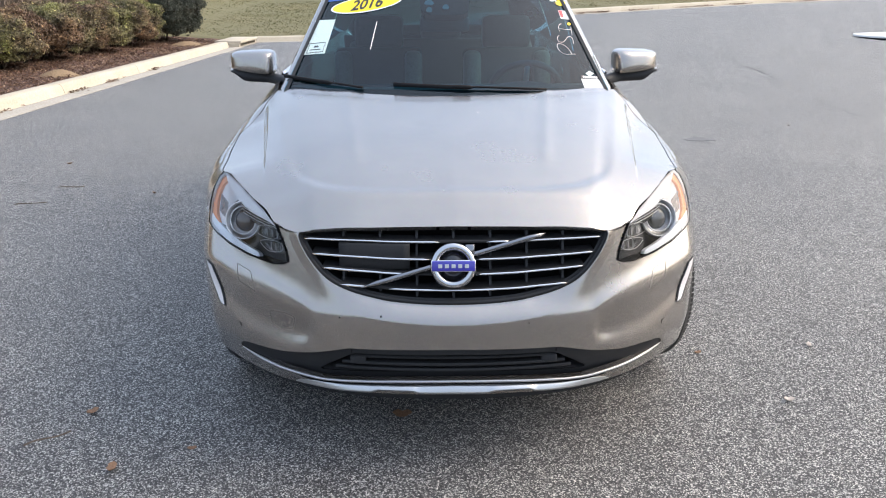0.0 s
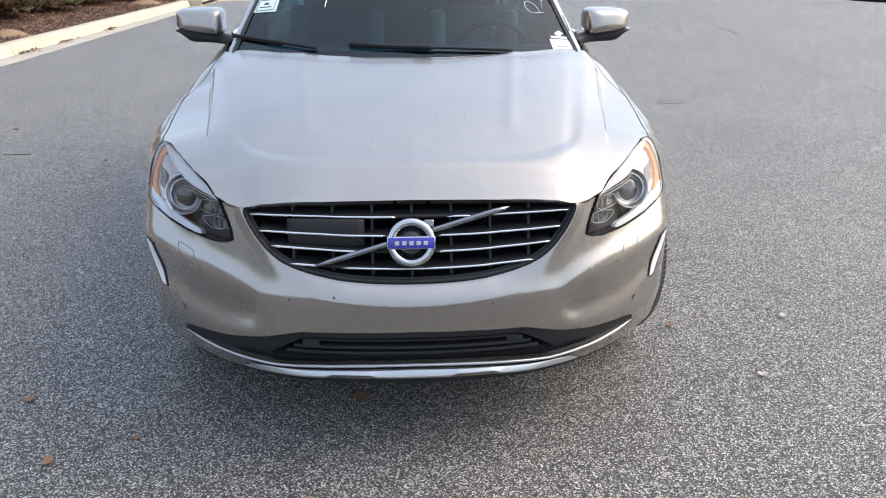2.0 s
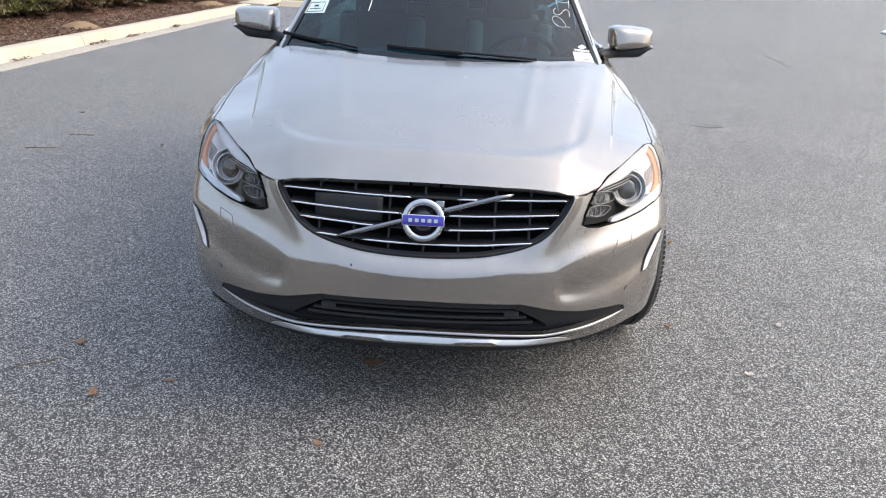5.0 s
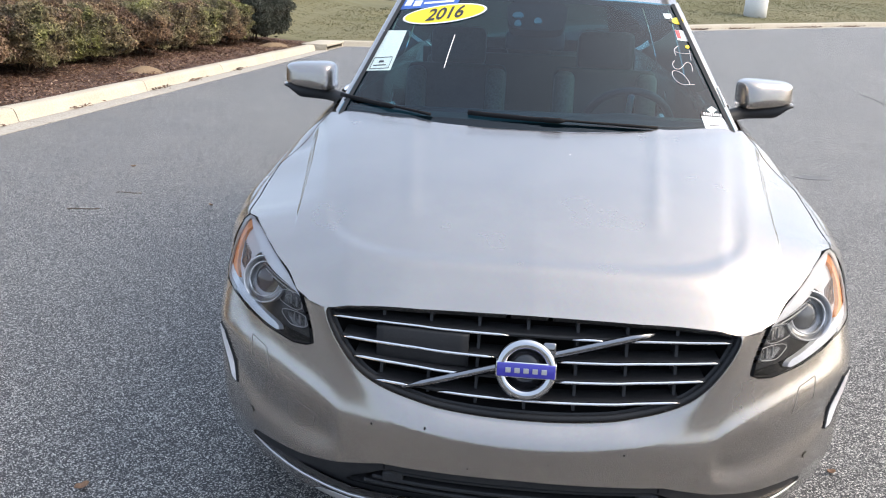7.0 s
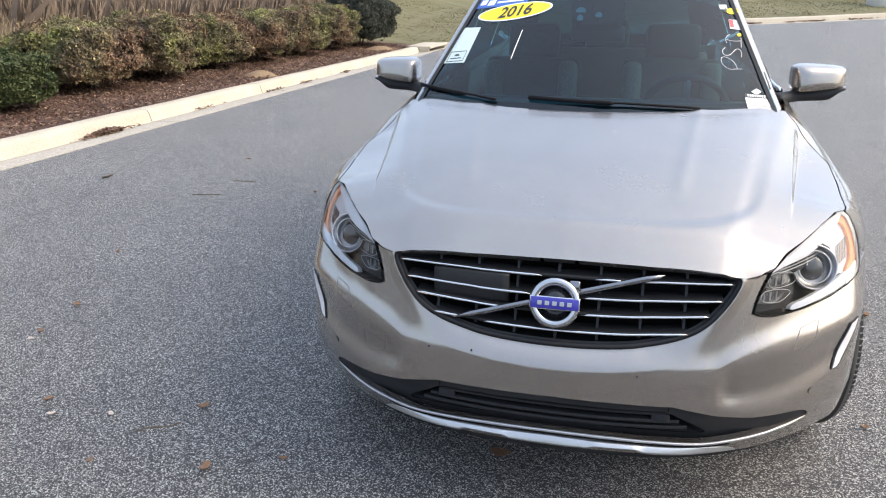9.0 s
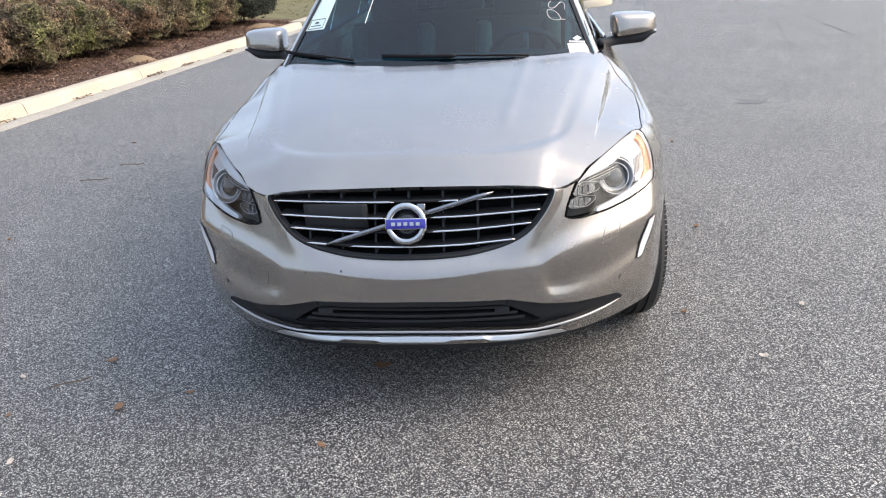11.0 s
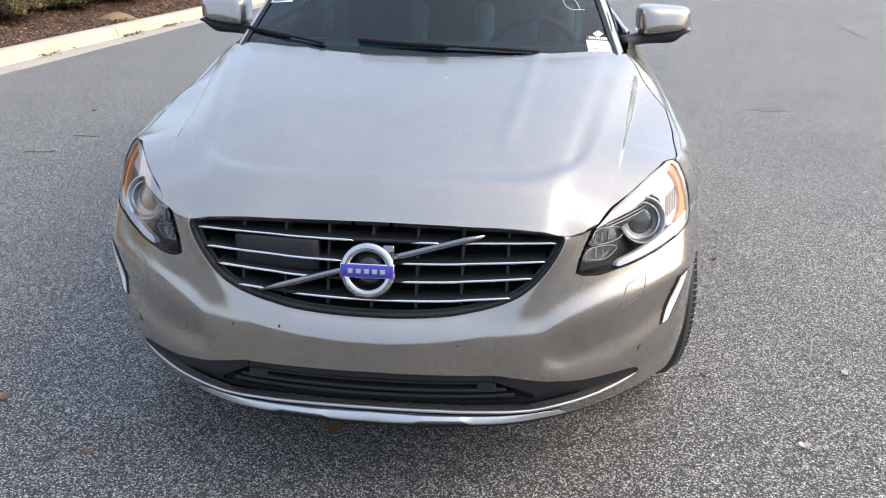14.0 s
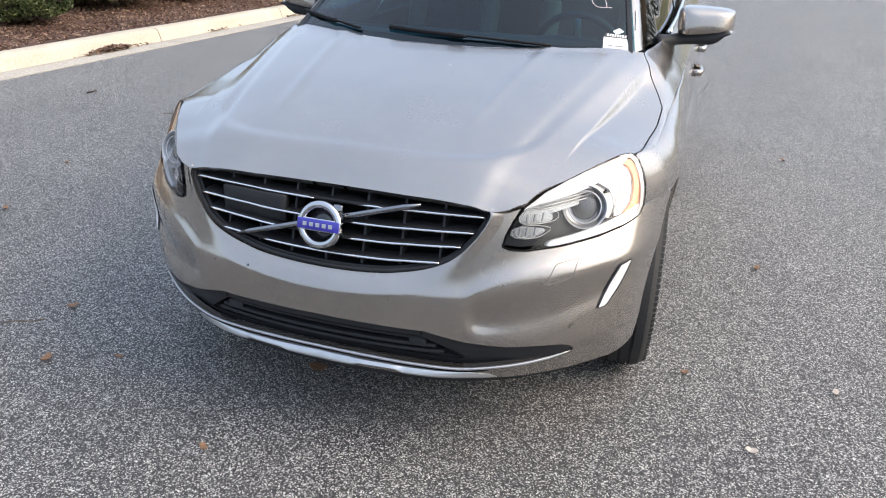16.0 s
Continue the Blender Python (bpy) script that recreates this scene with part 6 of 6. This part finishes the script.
st = sticker("price_sticker", [(-.613, 1.352), (-.514, 1.357), (-.543, 1.220), (-.642, 1.211)], PAPER, "pale green paper sticker with a printed box")
for a, b in (((-.622, 1.253), (-.547, 1.262)), ((-.631, 1.216), (-.554, 1.225))):
    sticker("print_line", [(a[0], a[1]), (b[0], b[1]), (b[0], b[1] + .002), (a[0], a[1] + .002)], INK, "", 0.0026, st)
for a, b in (((-.622, 1.253), (-.631, 1.216)), ((-.547, 1.262), (-.554, 1.225))):
    sticker("print_line", [(a[0], a[1]), (b[0], b[1]), (b[0] + .002, b[1]), (a[0] + .002, a[1])], INK, "", 0.0026, st)
sticker("print_patch", [(-.60, 1.240), (-.575, 1.243), (-.580, 1.249), (-.596, 1.247)], INK, "", 0.0026, st)
sticker("print_bar", [(-.617, 1.228), (-.565, 1.234), (-.566, 1.237), (-.618, 1.231)], INK, "", 0.0026, st)

st = sticker("dealer_sticker", [(-.578, 1.432), (-.327, 1.459), (-.305, 1.499), (-.550, 1.480)], STICKER_BLUE, "blue sticker with white marks")
for a, w in ((-.553, .030), (-.515, .034)):
    sticker("white_mark", [(a, 1.447), (a + w, 1.450), (a + w + .008, 1.472), (a + .008, 1.469)], WHITE_INK, "", 0.0026, st)
sticker("white_mark", [(-.468, 1.457), (-.342, 1.470), (-.339, 1.478), (-.466, 1.465)], WHITE_INK, "", 0.0026, st)


def tilted_ellipse(cx, cz, a, b, slope, n=36):
    return [(cx + a * math.cos(t), cz + slope * a * math.cos(t) + b * math.sin(t)) for t in steps(0, math.tau, n)[:-1]]


st = sticker("year_sticker", tilted_ellipse(-.372, 1.4235, .172, .0345, 0.145), WHITE_INK, "yellow oval year sticker with a white edge", 0.003)
sticker("yellow_face", tilted_ellipse(-.372, 1.4235, .163, .030, 0.145), STICKER_YELLOW, "", 0.0040, st)


def lettering(body, cx, cz, size, slope, mat, parent, shear=0.25, stretch=1.0):
    """Flat letters laid on the windscreen."""
    cu = bpy.data.curves.new("lettering", "FONT")
    cu.body, cu.size, cu.align_x, cu.align_y, cu.shear, cu.offset = body, size, "CENTER", "CENTER", shear, 0.02 * size
    cu.fill_mode, cu.resolution_u = "FRONT", 3
    tmp = new("lettering", cu)
    bpy.context.view_layer.update()
    me = bpy.data.meshes.new_from_object(tmp.evaluated_get(bpy.context.evaluated_depsgraph_get()))
    bpy.data.objects.remove(tmp)
    n = Vector((0, -math.sin(radians(30)), math.cos(radians(30))))
    for v in me.vertices:
        x, h = cx + v.co.x * stretch, v.co.y
        v.co = Vector(screen(x, cz + h + slope * (x - cx))) + n * 0.0055
    return link_mesh("lettering", me, mat, parent)


lettering("2016", -.372, 1.421, 0.060, 0.145, INK, st, 0.3, 1.25)

pen = new("paint_pen_writing")
pen.parent = car
tagged(pen, "white paint pen letters and a scratch line")


def stroke(points, r=0.0011, mat=WHITE_PAINT, name="stroke"):
    pts = rounded(points, 2, closed=False)
    part(name, tube_bm([off_screen(x, z, 0.0012) for x, z in pts], r, 6), mat, pen)


stroke([(.586, 1.213), (.56, 1.214), (.536, 1.213), (.512, 1.226), (.503, 1.243), (.506, 1.256), (.522, 1.257), (.548, 1.245), (.563, 1.226), (.567, 1.214)])
stroke([(.524, 1.289), (.511, 1.281), (.514, 1.264), (.535, 1.260), (.552, 1.270), (.566, 1.283), (.582, 1.283), (.590, 1.270), (.587, 1.254)])
stroke([(.547, 1.337), (.532, 1.330), (.527, 1.318), (.532, 1.305)])
stroke([(.532, 1.318), (.56, 1.311), (.591, 1.312)])
stroke([(.592, 1.322), (.5905, 1.301), (.590, 1.289)])
stroke([(-.314, 1.350), (-.325, 1.295), (-.334, 1.241)], 0.0017)
stroke([(.677, 1.205), (.686, 1.178), (.692, 1.146)], 0.0026)
stroke([(.681, 1.185), (.694, 1.163), (.692, 1.148)], 0.0022)
sticker("yellow_dot", tilted_ellipse(.586, 1.335, .009, .006, 0, 14), STICKER_YELLOW, "small yellow dot")
st = sticker("service_sticker", [(.545, 1.394), (.598, 1.390), (.604, 1.352), (.550, 1.358)], WHITE_INK, "small white and red sticker")
sticker("red_patch", [(.546, 1.392), (.563, 1.391), (.567, 1.362), (.552, 1.364)], RED, "", 0.0026, st)
sticker("yellow_tag", tilted_ellipse(.566, 1.427, .026, .0125, 0, 20), STICKER_YELLOW, "small yellow oval tag")
sticker("pale_tag", [(.507, 1.453), (.541, 1.453), (.546, 1.432), (.513, 1.435)], PAPER, "small pale tag")
sticker("dark_tag", [(.535, 1.44), (.55, 1.425), (.543, 1.418), (.526, 1.425)], INK, "small dark tag")
sticker("diamond_tag", [(.634, 1.148), (.653, 1.137), (.631, 1.127), (.612, 1.139)], PAPER, "small pale diamond tag")
st = sticker("stock_label", [(.586, 1.1215), (.669, 1.1145), (.690, 1.0795), (.594, 1.0865)], WHITE_INK, "white paper stock label with a black number strip")
sticker("number_strip", [(.588, 1.1335), (.669, 1.1255), (.669, 1.1145), (.586, 1.1215)], INK, "", 0.0020, st)
for k in range(8):
    x = .596 + k * .0090
    sticker("number_bar", [(x, 1.1308 - .0009 * k), (x + .0058, 1.1303 - .0009 * k), (x + .0058, 1.1235 - .0009 * k), (x, 1.124 - .0009 * k)], WHITE_INK, "", 0.0028, st)
sticker("print_bar", [(.61, 1.094), (.664, 1.090), (.665, 1.0915), (.61, 1.0955)], INK, "", 0.0028, st)
